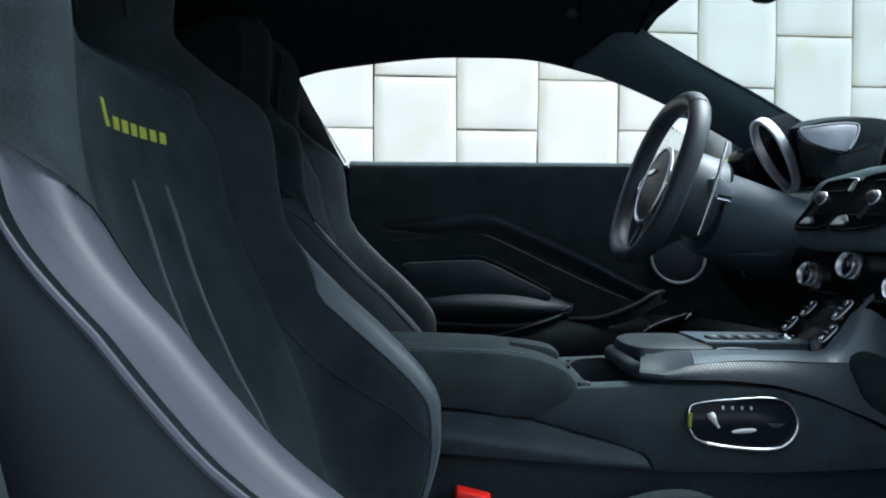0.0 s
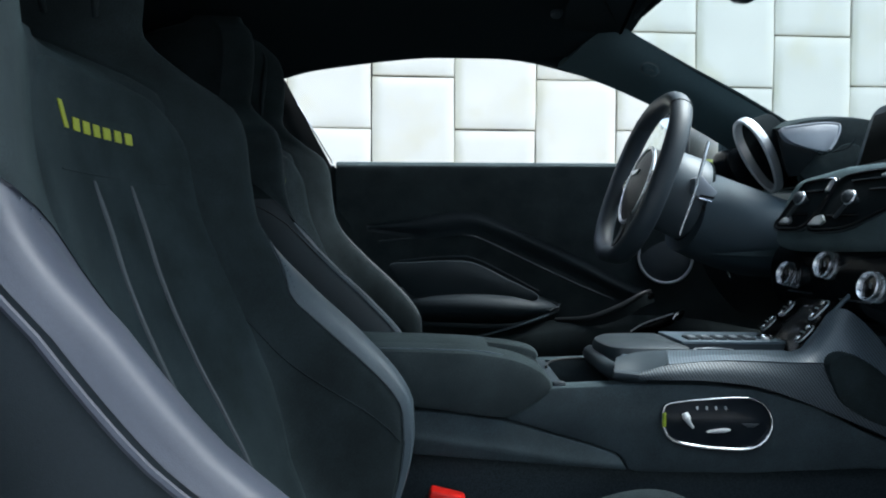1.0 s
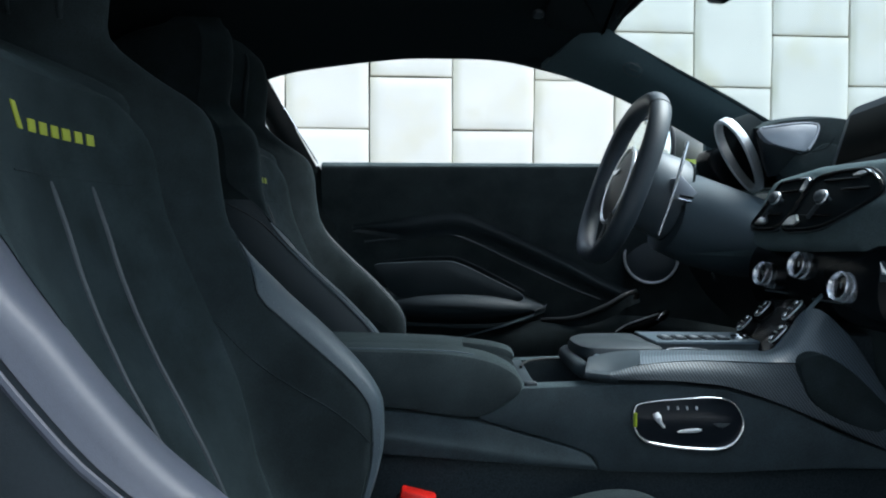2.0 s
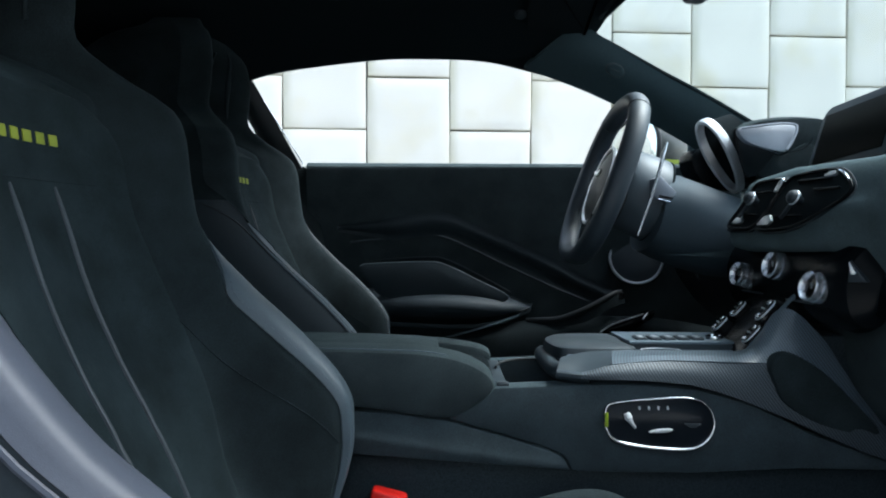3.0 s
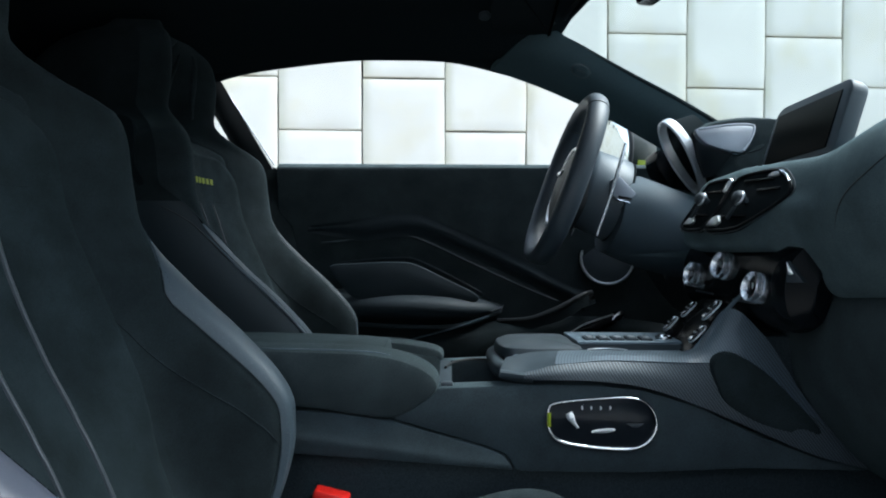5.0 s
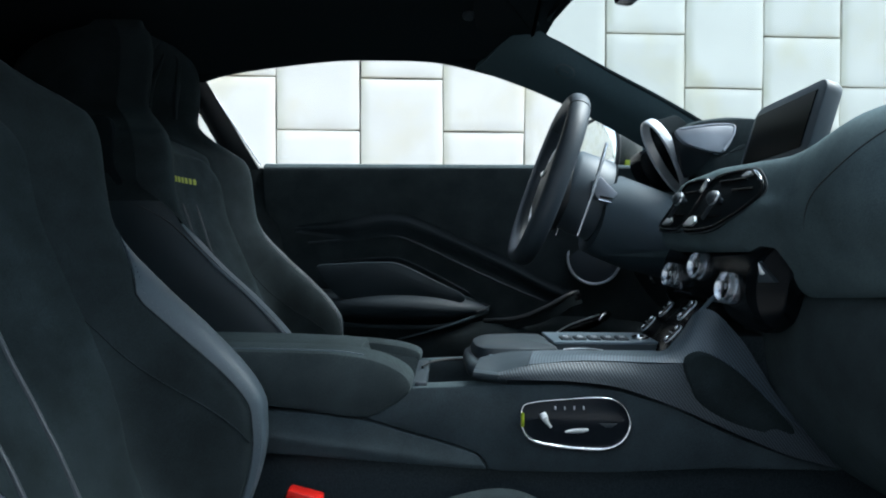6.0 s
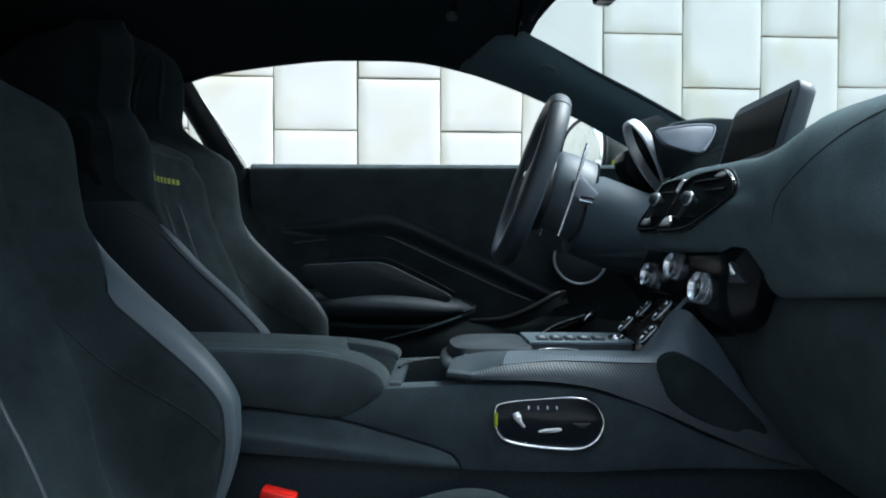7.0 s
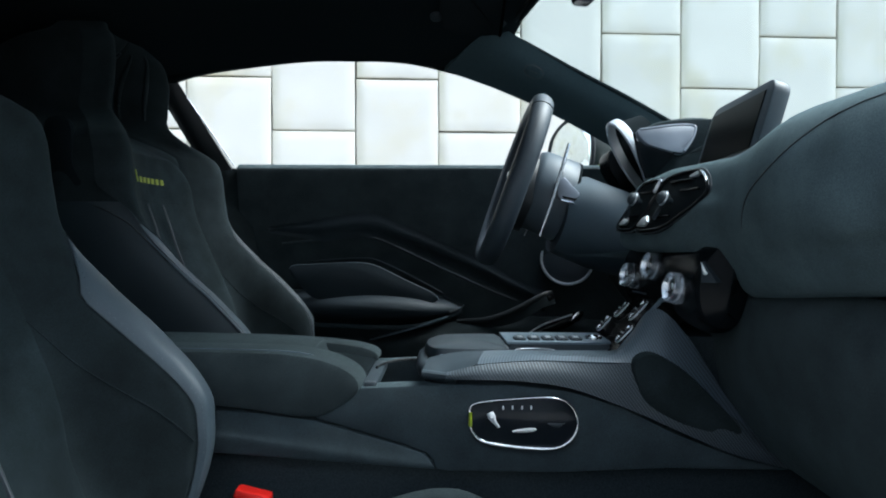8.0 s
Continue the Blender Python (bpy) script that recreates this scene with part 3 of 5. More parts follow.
# loudspeaker
speaker = part("loudspeaker", lathe([(0.064, 0), (0.064, 0.006), (0.060, 0.008), (0.03, 0.012), (0.001, 0.013)], (0.602, 1.815, 0.636), (-0.15, -1, 0.1), 40), SATIN, door, "grey round loudspeaker grille")
part("speaker_ring", tube([Vector((0.602, 1.805, 0.636)) + 0.066 * (math.cos(a) * Vector((0.99, -0.15, 0)) + math.sin(a) * Vector((0, 0.1, 0.99))) for a in np.linspace(0, 2 * math.pi, 48, endpoint=False)], 0.004, closed=True, sides=8), SILVER, speaker, "thin bright ring")
part("door_skin", box((-0.45, 1.872, 0.17), (0.985, 1.895, 0.845), 0.01), PAINT, door, "dark green painted outer skin")
# window glass
w = part("window_pane", sheet([[(-0.245, 1.785, 0.86), (0.2, 1.785, 0.86), (0.5, 1.785, 0.86), (0.86, 1.79, 0.84)], [(-0.30, 1.74, 0.95), (0.15, 1.72, 0.97), (0.45, 1.72, 0.96), (0.72, 1.73, 0.90)], [(-0.38, 1.66, 1.06), (0.05, 1.64, 1.125), (0.30, 1.64, 1.10), (0.55, 1.66, 0.995)]]), GLASS, door, "clear frameless side window")
w.visible_shadow = False
part("window_sticker", slab([(0, 0), (0.004, 0), (0.004, 0.003), (0, 0.003)], (-0.203, 1.774, 0.885), (1, 0, 0), (0, -0.4, 1), 0.0006, 0.0002), SILVER_PAINT, door, "small grey glass marking")
part("window_sticker", slab([(0, 0), (0.018, 0), (0.018, 0.001), (0, 0.001)], (-0.190, 1.774, 0.889), (1, 0, 0), (0, -0.4, 1), 0.0006, 0.0002), SILVER_PAINT, door, "small grey glass marking")

# sail panel where the pillar meets the door
part("pillar_foot", slab([(0.700, 0.84), (0.700, 0.980), (0.74, 0.982), (0.80, 0.962), (0.88, 0.92), (0.88, 0.84)], (0, 1.700, 0), (1, 0, 0), (0, 0, 1), 0.02, 0.004), PILLAR, car, "charcoal sail panel at the pillar foot")
# ---- wing mirror outside ----
wing = thing("wing_mirror", (0.66, 1.93, 0.86), "dark green wing mirror with a lime lower lip", "mirror")
facing = Vector((-0.90, -0.436, 0.0)).normalized()
across = Vector((0, 0, 1)).cross(facing).normalized()
rise = facing.cross(across)
shape = spline([Vector(q) for q in ((-0.105, -0.03, 0), (-0.085, 0.04, 0), (-0.01, 0.082, 0), (0.07, 0.076, 0), (0.105, 0.02, 0), (0.09, -0.065, 0), (0.0, -0.08, 0), (-0.08, -0.07, 0))], 6, True)
hub = Vector((0.640, 1.985, 0.935))
rows = []
for back, k in ((-0.004, 0.97), (0.0, 1.03), (0.02, 1.07), (0.07, 1.05), (0.12, 0.95), (0.155, 0.75), (0.17, 0.4)):
    rows.append([hub + across * p.x * k + rise * p.y * k - facing * back for p in shape])
part("housing", sheet(rows, closed=True, caps=True), PAINT, wing, "dark green painted shell")
part("mirror_glass", slab([(p.x * 0.93, p.y * 0.93) for p in shape], hub + facing * 0.007, across, rise, 0.003, 0.0008), MIRROR, wing, "mirror reflecting the pale wall")
part("rim", tube([hub + across * p.x * 1.0 + rise * p.y * 1.0 + facing * 0.004 for p in shape], 0.006, closed=True, sides=8, up=facing), PLASTIC, wing, "black rim")
lip = [[hub + across * p.x * k * 1.012 + rise * (p.y * k * 1.012 - 0.002) - facing * back for p in [shape[27].lerp(shape[28], 0.55)] + shape[28:40]] for back, k in ((0.015, 1.06), (0.05, 1.06), (0.09, 1.02), (0.13, 0.91))]
part("lime_lip", sheet(lip, thick=0.004), LIME_PAINT, wing, "lime green lower lip")
part("stalk", tube(spline([hub - facing * 0.05 - rise * 0.05, (0.74, 1.90, 0.86), (0.76, 1.85, 0.845)], 5), 0.022, flat=0.6), PAINT, wing)

# ---- the seats ----
# height, centre, crest of the inboard bolster, half width, back
SEAT_FORM = [
    (0.3, -0.07, -0.045, 0.243, -0.3), (0.36, -0.115, -0.02, 0.25, -0.31), (0.415, -0.140, -0.004, 0.253, -0.32), (0.46, -0.160, -0.001, 0.253, -0.335),
    (0.503, -0.182, -0.01, 0.253, -0.35), (0.568, -0.216, -0.064, 0.253, -0.37), (0.64, -0.247, -0.14, 0.253, -0.39), (0.7, -0.266, -0.192, 0.252, -0.41),
    (0.755, -0.283, -0.206, 0.251, -0.425), (0.82, -0.292, -0.213, 0.248, -0.435), (0.852, -0.302, -0.228, 0.24, -0.44), (0.88, -0.372, -0.266, 0.178, -0.50),
    (0.91, -0.455, -0.297, 0.142, -0.54), (0.945, -0.482, -0.296, 0.134, -0.56), (1, -0.470, -0.293, 0.132, -0.55), (1.045, -0.415, -0.302, 0.12, -0.50),
    (1.075, -0.35, -0.33, 0.095, -0.42)]
# how far the outboard crest stands behind the inboard one, by height
OUTBOARD_SETBACK = [(0.415, 0.002), (0.46, 0.003), (0.503, 0.020), (0.568, 0.039), (0.64, 0.023), (0.755, 0.022), (0.82, 0.019), (0.88, 0.0), (0.95, 0.0)]
# across one half: share of the width, share of the rise from centre to crest, setback
SEAT_ACROSS = [(0.0, 0.0, 0), (0.26, 0.07, 0), (0.50, 0.30, 0), (0.66, 0.60, 0), (0.80, 0.90, 0), (0.90, 1.0, 0), (0.975, 1.0, -0.010), (1.02, 0.95, -0.06)]


def seat_half(z, sgn=1, driver=False):
    xc, xb, w, xk = curve_at(SEAT_FORM, z)
    if sgn < 0:
        xb -= curve_at(OUTBOARD_SETBACK, z)[0] * (0.35 * min(1.0, max(0.0, (z - 0.68) / 0.07)) if driver else 1.0)
    bowl = min(1.0, max(0.0, (z - 0.44) / 0.24))          # a bowl at the shoulders, a flat middle lower down
    pts = [Vector((xc + (r if q > 0.75 else r * (0.25 + 0.75 * bowl)) * (xb - xc) + s, q * w, z)) for q, r, s in SEAT_ACROSS]
    mid = (pts[-1].x + xk) / 2
    pts += [Vector((mid, w * 1.02, z)), Vector((xk + 0.02, w * 0.93, z)), Vector((xk - 0.004, w * 0.6, z)), Vector((xk - 0.008, 0, z))]
    return spline(pts, 6)


def seat_front(z, y, driver=False):
    """How far forward the seat's face stands at a height and a place across."""
    half = seat_half(z, 1 if y >= 0 else -1, driver)[:43]
    for a, b in zip(half, half[1:]):
        if a.y <= abs(y) <= b.y:
            return a.x + (b.x - a.x) * (abs(y) - a.y) / max(b.y - a.y, 1e-6)
    return half[36].x


def build_seat(driver=False):
    base = Vector((-0.05, NEAR_SEAT, 0.19))
    seat = thing("bucket_seat", base, "black suede sports seat with slate leather edges and lime embroidery", "seat", "seats of the coupe")
    shift = Vector((0, NEAR_SEAT, 0))
    zs = [0.30 + (1.075 - 0.30) * i / 62 for i in range(63)]
    halves = {s: [seat_half(z, s, driver) for z in zs] for s in (1, -1)}

    EDGE_TOP = {1: 0.742 if driver else 0.725, -1: 0.698 if driver else 0.752}

    def outer(z, sgn):
        if driver and sgn < 0:
            return 34.5 + 6.0 * min(1.0, max(0.0, (z - 0.715) / 0.05))
        return 38.5

    def inner_line(z, sgn=1):
        """Where the leather edge begins across the ring: narrow at its top, over the crest lower down."""
        low = min(1.0, max(0.0, (0.63 - z) / 0.15))
        full = 21.5 + 3.0 * low
        if sgn < 0 and not driver:
            t = min(1.0, max(0.0, (0.755 - z) / 0.07))
            return outer(z, sgn) - (outer(z, sgn) - full) * t * t * (3 - 2 * t)
        if driver and sgn > 0:
            t = min(1.0, max(0.0, (0.745 - z) / 0.08))
            return outer(z, sgn) - (outer(z, sgn) - 26.5) * t * t * (3 - 2 * t)
        if z > 0.685:
            return min(outer(z, sgn), 30.0 + 8.5 * (z - 0.685) / 0.035)
        return full + (max(30.0, full) - full) * max(0.0, 1 - (0.685 - z) / 0.07) ** 1.5

    def at_ring(half, k):
        i = min(int(k), len(half) - 2)
        return half[i].lerp(half[i + 1], k - i)

    def strip(lo, hi, k0, k1, n, sgn, tuck):
        rows = []
        for z, half in zip(zs, halves[sgn]):
            if lo <= z <= hi:
                a, b = k0(z), k1(z)
                pts = [at_ring(half, a + (b - a) * i / n) for i in range(n + 1)]
                rows.append([Vector((p.x, p.y * sgn, p.z)) + shift for p in pts])
        return sheet(rows, tuck=tuck)

    # middle of the backrest
    rows = [[Vector((p.x, -p.y, p.z)) + shift for p in out[12:0:-1]] + [p + shift for p in half[:13]] for half, out in zip(halves[1], halves[-1])]
    part("backrest", sheet(rows, tuck=0.003), SUEDE, seat, "charcoal suede backrest middle")
    for sgn in (1, -1):
        part("bolster", strip(0.0, 2.0, lambda z: 12, lambda z: inner_line(z, sgn), 22, sgn, 0.003), SUEDE, seat, "charcoal suede side bolster")
        # Edge tones carry the light: outboard sides take darker copies of the slate leather.
        edge = part("leather_edge", strip(0.0, EDGE_TOP[sgn] + 0.010, lambda z: inner_line(z, sgn), lambda z: outer(z, sgn), 10, sgn, 0.002), SHADED_LEATHER if sgn < 0 and not driver else DOOR_LEATHER if driver and sgn > 0 else LEATHER_GREY, seat, "slate leather front edge of the bolster")
        if driver:
            part("side_panel", strip(0.0, 0.740, lambda z: outer(z, sgn), lambda z: 66, 26, sgn, 0.003), LEATHER, seat, "black leather lower side")
            part("shoulder_panel", strip(0.735, 2.0, lambda z: outer(z, sgn), lambda z: 66, 26, sgn, 0.003), SUEDE, seat, "dark suede shoulder and headrest side")
        else:
            part("side_panel", strip(0.0, 2.0, lambda z: outer(z, sgn), lambda z: 66, 26, sgn, 0.003), SIDE_LEATHER, seat, "black leather side and back")
        # seam cords and stitches along the leather edge
        low = [(z, h) for z, h in zip(zs, halves[sgn]) if z <= EDGE_TOP[sgn]]

        def along(line, out):
            pts = []
            for z, h in low:
                p = at_ring(h, line(z))
                pts.append(Vector((p.x + out, p.y * sgn, p.z)) + shift)
            return pts

        part("seam", tube(along(lambda z: inner_line(z, sgn), 0.0), 0.0007, sides=6), LEATHER, edge)
        part("seam", tube(along(lambda z: outer(z, sgn), 0.0004), 0.0013, sides=6), PLASTIC, edge)
        part("piping", tube(along(lambda z: outer(z, sgn) + 0.9, 0.0002), 0.0034, sides=8, taper=[min(1.0, 0.1 + (EDGE_TOP[sgn] - z) / 0.08) for z, h in low]), SHADED_LEATHER if sgn < 0 and not driver else LEATHER_GREY, edge, "slate piping beside the seam")
        fine = spline(along(lambda z: inner_line(z, sgn) + 0.9, 0.0003), 4)[34:]
        part("stitching", join(*[box(p - Vector((0.0005, 0.0005, 0.0008)), p + Vector((0.0005, 0.0005, 0.0008)), 0) for p in fine[::2] if p.z < 0.72]), LEATHER_GREY, edge, "grey stitches", smooth=False)
        sweep = []
        for t in np.linspace(0, 1, 22):
            z = 0.610 - 0.17 * t
            p = at_ring(seat_half(z, sgn, driver), 13.0 + 11.0 * t ** 0.8)
            sweep.append(Vector((p.x + 0.0004, p.y * sgn, p.z)) + shift)
        part("bolster_seam", tube(sweep, 0.0009, sides=6), SUEDE, seat)
        if driver and sgn < 0:
            # stitched seam that swings from the side over to the leather edge
            sweep = []
            for z, k in ((0.742, 56.0), (0.743, 50.0), (0.740, 45.0), (0.732, 41.5), (0.706, 37.5), (0.680, 36.2), (0.640, 35.8)):
                p = at_ring(seat_half(z, sgn, driver), k)
                sweep.append(Vector((p.x + 0.0004, p.y * sgn - 0.0004, p.z)) + shift)
            part("bolster_seam", tube(spline(sweep, 5), 0.0012, sides=6), PLASTIC, seat, "dark stitched seam")
        # belt slot in the shoulder: a near-black plate, the opening's shade in its colour
        slot = spline([Vector((x, z, 0)) for x, z in ((-0.345, 0.868), (-0.305, 0.868), (-0.300, 0.80), (-0.285, 0.765), (-0.315, 0.762), (-0.343, 0.79))], 4, True)
        o = Vector((0, NEAR_SEAT + sgn * 0.257, 0))
        part("belt_slot", slab([(-sgn * p.x, p.y) for p in slot], o, (-sgn, 0, 0), (0, 0, 1), 0.012, 0.003), HEADLINER, seat, "near-black plate painted as the shaded belt slot")
    # arched centre panel with word and stripes, lying on the backrest
    rows = []
    for i in range(41):
        z = 0.36 + 0.49 * i / 40
        hw = 0.152 if z < 0.765 else 0.152 * max(0.0, 1 - ((z - 0.765) / 0.0905) ** 2.4) ** (1 / 2.4)
        hw = max(hw, 0.002)
        rows.append([Vector((seat_front(z, hw * u, driver) + 0.0065 * (1 - abs(u) ** 8), NEAR_SEAT + hw * u, z)) for u in np.linspace(-1, 1, 25)])
    panel = part("center_panel", sheet(rows, tuck=0.004), SUEDE_CENTER, seat, "slate suede arched centre panel")
    for y in (-0.036, 0.036):
        line = [Vector((seat_front(z, y, driver) + 0.0060, NEAR_SEAT + y, z)) for z in np.linspace(0.38, 0.742, 30)]
        part("stripe", tube(line, 0.0033, sides=8, up=(0, 1, 0), taper=[min(1.0, 0.6 + (29 - k) / 4) for k in range(30)]), PIPING, panel, "pale grey stripe")
    part("cross_seam", tube([Vector((seat_front(0.748, y, driver) + 0.0062, NEAR_SEAT + y, 0.748)) for y in np.linspace(-0.10, 0.10, 24)], 0.0010, sides=6), SUEDE, panel)
    # embroidered mark: a tall slanted bar and six small ones
    def at(y, z):
        return Vector((seat_front(z, y, driver) + 0.0078, NEAR_SEAT + y, z))

    for k in range(7):
        y0, wd = -0.079 + 0.0198 * k, (0.0085 if k == 0 else 0.0118)
        h0, h1 = (0.7835, 0.8050) if k == 0 else (0.7835, 0.7945)
        rows = [[at(y0 + wd * t - 0.010 * v * (k == 0), h0 + (h1 - h0) * v) for t in (0, 0.33, 0.66, 1)] for v in (0, 0.5, 1)]
        part("embroidered_bar", sheet(rows, thick=0.001), LIME, panel, "lime embroidery", smooth=False)
    # folds on the inner walls of the headrest
    for sgn in (1, -1):
        for q in (0.50, 0.62, 0.74):
            line = []
            for z in np.linspace(0.925, 1.055, 16):
                w = curve_at(SEAT_FORM, z)[2]
                line.append(Vector((seat_front(z, q * w, driver) + 0.001, NEAR_SEAT + sgn * q * w, z)))
            part("headrest_fold", tube(line, 0.006, sides=8, taper=[0.35 + 0.65 * math.sin(math.pi * (i + 0.5) / 16) for i in range(16)]), SUEDE, seat)
    # cushion
    net = []
    for x, top, wing in ((-0.10, 0.275, 0.34), (0.02, 0.275, 0.315), (0.14, 0.28, 0.318), (0.28, 0.290, 0.358), (0.35, 0.29, 0.340), (0.43, 0.25, 0.28)):
        net.append([(x, NEAR_SEAT + y, z) for y, z in ((-0.245, 0.22), (-0.25, wing - 0.05), (-0.215, wing), (-0.16, wing - 0.03), (-0.12, top), (0, top - 0.01), (0.12, top), (0.16, wing - 0.03), (0.215, wing), (0.25, wing - 0.05), (0.245, 0.22))])
    part("cushion", sheet(grid_of(net, 6, 4), thick=0.02), SUEDE, seat, "charcoal suede cushion with raised sides")
    part("seat_base", box((-0.20, NEAR_SEAT - 0.21, 0.19), (0.36, NEAR_SEAT + 0.21, 0.26), 0.02), PLASTIC, seat)
    return seat


seat = build_seat()
far_seat = build_seat(driver=True)
far_seat.matrix_basis = pose(-0.063, FAR_SEAT, 0.202)

# belt buckle beside the near seat
buckle = thing("belt_buckle", (0.01, 0.915, 0.30), "black belt buckle with a red release button", "seat belt buckle")
def tilted(bm, deg, about):
    bmesh.ops.rotate(bm, verts=bm.verts[:], cent=about, matrix=Matrix.Rotation(radians(deg), 3, "Y"))
    return bm


part("body", tilted(box((0.010, 0.905, 0.27), (0.064, 0.932, 0.350), 0.006), 14, (0.03, 0.92, 0.34)), PLASTIC, buckle)
part("release_button", tilted(box((0.014, 0.903, 0.344), (0.062, 0.930, 0.362), 0.005), 14, (0.03, 0.92, 0.34)), RED, buckle, "red plastic push button")
part("strap", box((0.0, 0.912, 0.19), (0.04, 0.925, 0.28), 0.003), PLASTIC, buckle)

# ---- centre console ----
console = thing("center_console", (0.3, CENTRE, 0.19), "black suede centre console with carbon twill trim and padded armrest", "console")


outline = outline_of
R, U = (1, 0, 0), (0, 0, 1)
part("tunnel", box((-0.45, 0.955, 0.19), (0.86, 1.145, 0.40), 0.01), CARPET, console, "black carpet tunnel")
part("tunnel", box((0.60, 0.975, 0.30), (0.86, 1.125, 0.56), 0.01), CARPET, console)
part("side_panel", slab([(-0.45, 0.418), (-0.008, 0.401), (0.197, 0.387), (0.281, 0.381), (0.277, 0.392), (0.268, 0.402), (0.242, 0.412), (0.196, 0.425), (0.118, 0.447), (0.05, 0.456), (-0.45, 0.490)], (0, 0.936, 0), R, U, 0.228, 0.003), TRIM_SUEDE, console, "suede rear flank")
FLANK = [(0.120, 0.4490), (0.150, 0.488), (0.182, 0.492), (0.27, 0.496), (0.38, 0.497), (0.456, 0.490), (0.533, 0.468), (0.609, 0.430), (0.70, 0.398), (0.775, 0.386), (0.74, 0.383), (0.598, 0.385), (0.446, 0.378), (0.296, 0.379), (0.2835, 0.382), (0.2795, 0.393), (0.2705, 0.403), (0.244, 0.4135), (0.198, 0.4268)]
for y0, f in ((0.936, 1), (1.164, -1)):
    part("side_panel", slab([(x * f, z) for x, z in FLANK], (0, y0, 0), (f, 0, 0), U, 0.03, 0.004), TRIM_SUEDE, console, "suede front flank")
part("well_floor", box((0.15, 0.966, 0.40), (0.33, 1.134, 0.44), 0.004), PLASTIC, console, "dark open tray")
part("well_rim", box((0.166, 0.964, 0.478), (0.20, 1.136, 0.494), 0.005), NOSE_SATIN, console)
part("carrier", box((0.30, 0.966, 0.40), (0.60, 1.134, 0.517), 0.008), PLASTIC, console)

part("armrest", slab(outline([(-0.45, 0.490), (-0.2, 0.478), (-0.008, 0.465), (0.068, 0.455), (0.113, 0.4505), (0.136, 0.456), (0.158, 0.469), (0.176, 0.483), (0.181, 0.496), (0.173, 0.510), (0.154, 0.522), (0.130, 0.531), (0.09, 0.538), (0.03, 0.541), (-0.2, 0.544), (-0.45, 0.544)], 3), (0, 0.930, 0), R, U, 0.068, 0.009), GLOVE_SUEDE, console, "charcoal suede armrest lid")
part("armrest", slab(outline([(-0.45, 0.475), (-0.2, 0.468), (0.057, 0.453), (0.09, 0.46), (0.106, 0.49), (0.103, 0.520), (0.07, 0.535), (-0.2, 0.541), (-0.45, 0.542)], 3), (0, 0.999, 0), R, U, 0.119, 0.007), GLOVE_SUEDE, console, "charcoal suede armrest lid, second half")
part("lid_edge", slab(outline([(-0.45, 0.475), (-0.1, 0.465), (0.06, 0.460), (0.14, 0.472), (0.178, 0.490), (0.187, 0.503), (0.172, 0.515), (0.12, 0.524), (0.05, 0.528), (-0.1, 0.531), (-0.45, 0.533)], 3), (0, 1.119, 0), R, U, 0.042, 0.008), GLOVE_SUEDE, console, "rolled far edge of the lid")
# Near-black in place of suede: the scoop's shade is in the colour.
part("lid_tongue", slab(outline([(0.10, 0.470), (0.15, 0.474), (0.176, 0.488), (0.180, 0.499), (0.15, 0.505), (0.10, 0.507)], 4), (0, 0.999, 0), R, U, 0.119, 0.005), HEADLINER, console, "finger scoop of the lid, its shade painted near-black")

part("lid_seam", tube(spline([(-0.4, 0.9405, 0.5443), (-0.2, 0.9405, 0.5443), (0.0, 0.9405, 0.5422), (0.08, 0.9405, 0.5398), (0.115, 0.9405, 0.535)], 6), 0.0010, sides=6), GREY_SATIN, console)
part("cup_rim", tube([(0.248 + 0.058 * math.cos(a), CENTRE - 0.002 + 0.082 * math.sin(a), 0.4965) for a in np.linspace(0.1, math.pi - 0.1, 28)], 0.0022, sides=8), PLASTIC, console, "satin rim of the open tray")
part("tray_tab", box((0.184, 0.944, 0.489), (0.201, 0.958, 0.4975), 0.003), SATIN, console, "small grey tab")

# carbon flare: from the nose past the deck up to the dials, then down beside the knee pad; a crease parts its flank from its top
LOW = [(0.262, 0.940, 0.508), (0.295, 0.938, 0.5055), (0.346, 0.934, 0.504), (0.402, 0.934, 0.502), (0.459, 0.934, 0.494), (0.512, 0.933, 0.477), (0.572, 0.932, 0.453), (0.625, 0.931, 0.430), (0.685, 0.931, 0.406), (0.765, 0.934, 0.386)]
CREASE = [(0.264, 0.943, 0.513), (0.297, 0.940, 0.5085), (0.338, 0.943, 0.5195), (0.404, 0.946, 0.5245), (0.461, 0.946, 0.524), (0.507, 0.945, 0.523), (0.555, 0.944, 0.524), (0.603, 0.938, 0.520), (0.672, 0.934, 0.460), (0.768, 0.937, 0.389)]
HIGH = [(0.274, 0.970, 0.524), (0.310, 0.985, 0.529), (0.350, 0.992, 0.530), (0.410, 0.992, 0.531), (0.471, 0.992, 0.531), (0.543, 0.994, 0.534), (0.588, 0.990, 0.592), (0.626, 0.962, 0.558), (0.692, 0.946, 0.456), (0.787, 0.942, 0.393)]
flank_net, top_net = [], []
for a, b, c in zip(LOW, CREASE, HIGH):
    a, b, c = Vector(a), Vector(b), Vector(c)
    flank_net.append([a, a.lerp(b, 0.5) + Vector((0, -0.003, 0.001)), b])
    top_net.append([b, b.lerp(c, 0.35) + Vector((0, 0, 0.002)), b.lerp(c, 0.7) + Vector((0, 0, 0.0015)), c])
part("carbon_trim", sheet(grid_of(flank_net[1:], 8, 5), thick=0.004), TWILL, console, "dark carbon twill trim")
part("nose_cap", sheet(grid_of(flank_net[:2], 8, 5), thick=0.004), NOSE_SATIN, console, "dark lower lip of the nose")
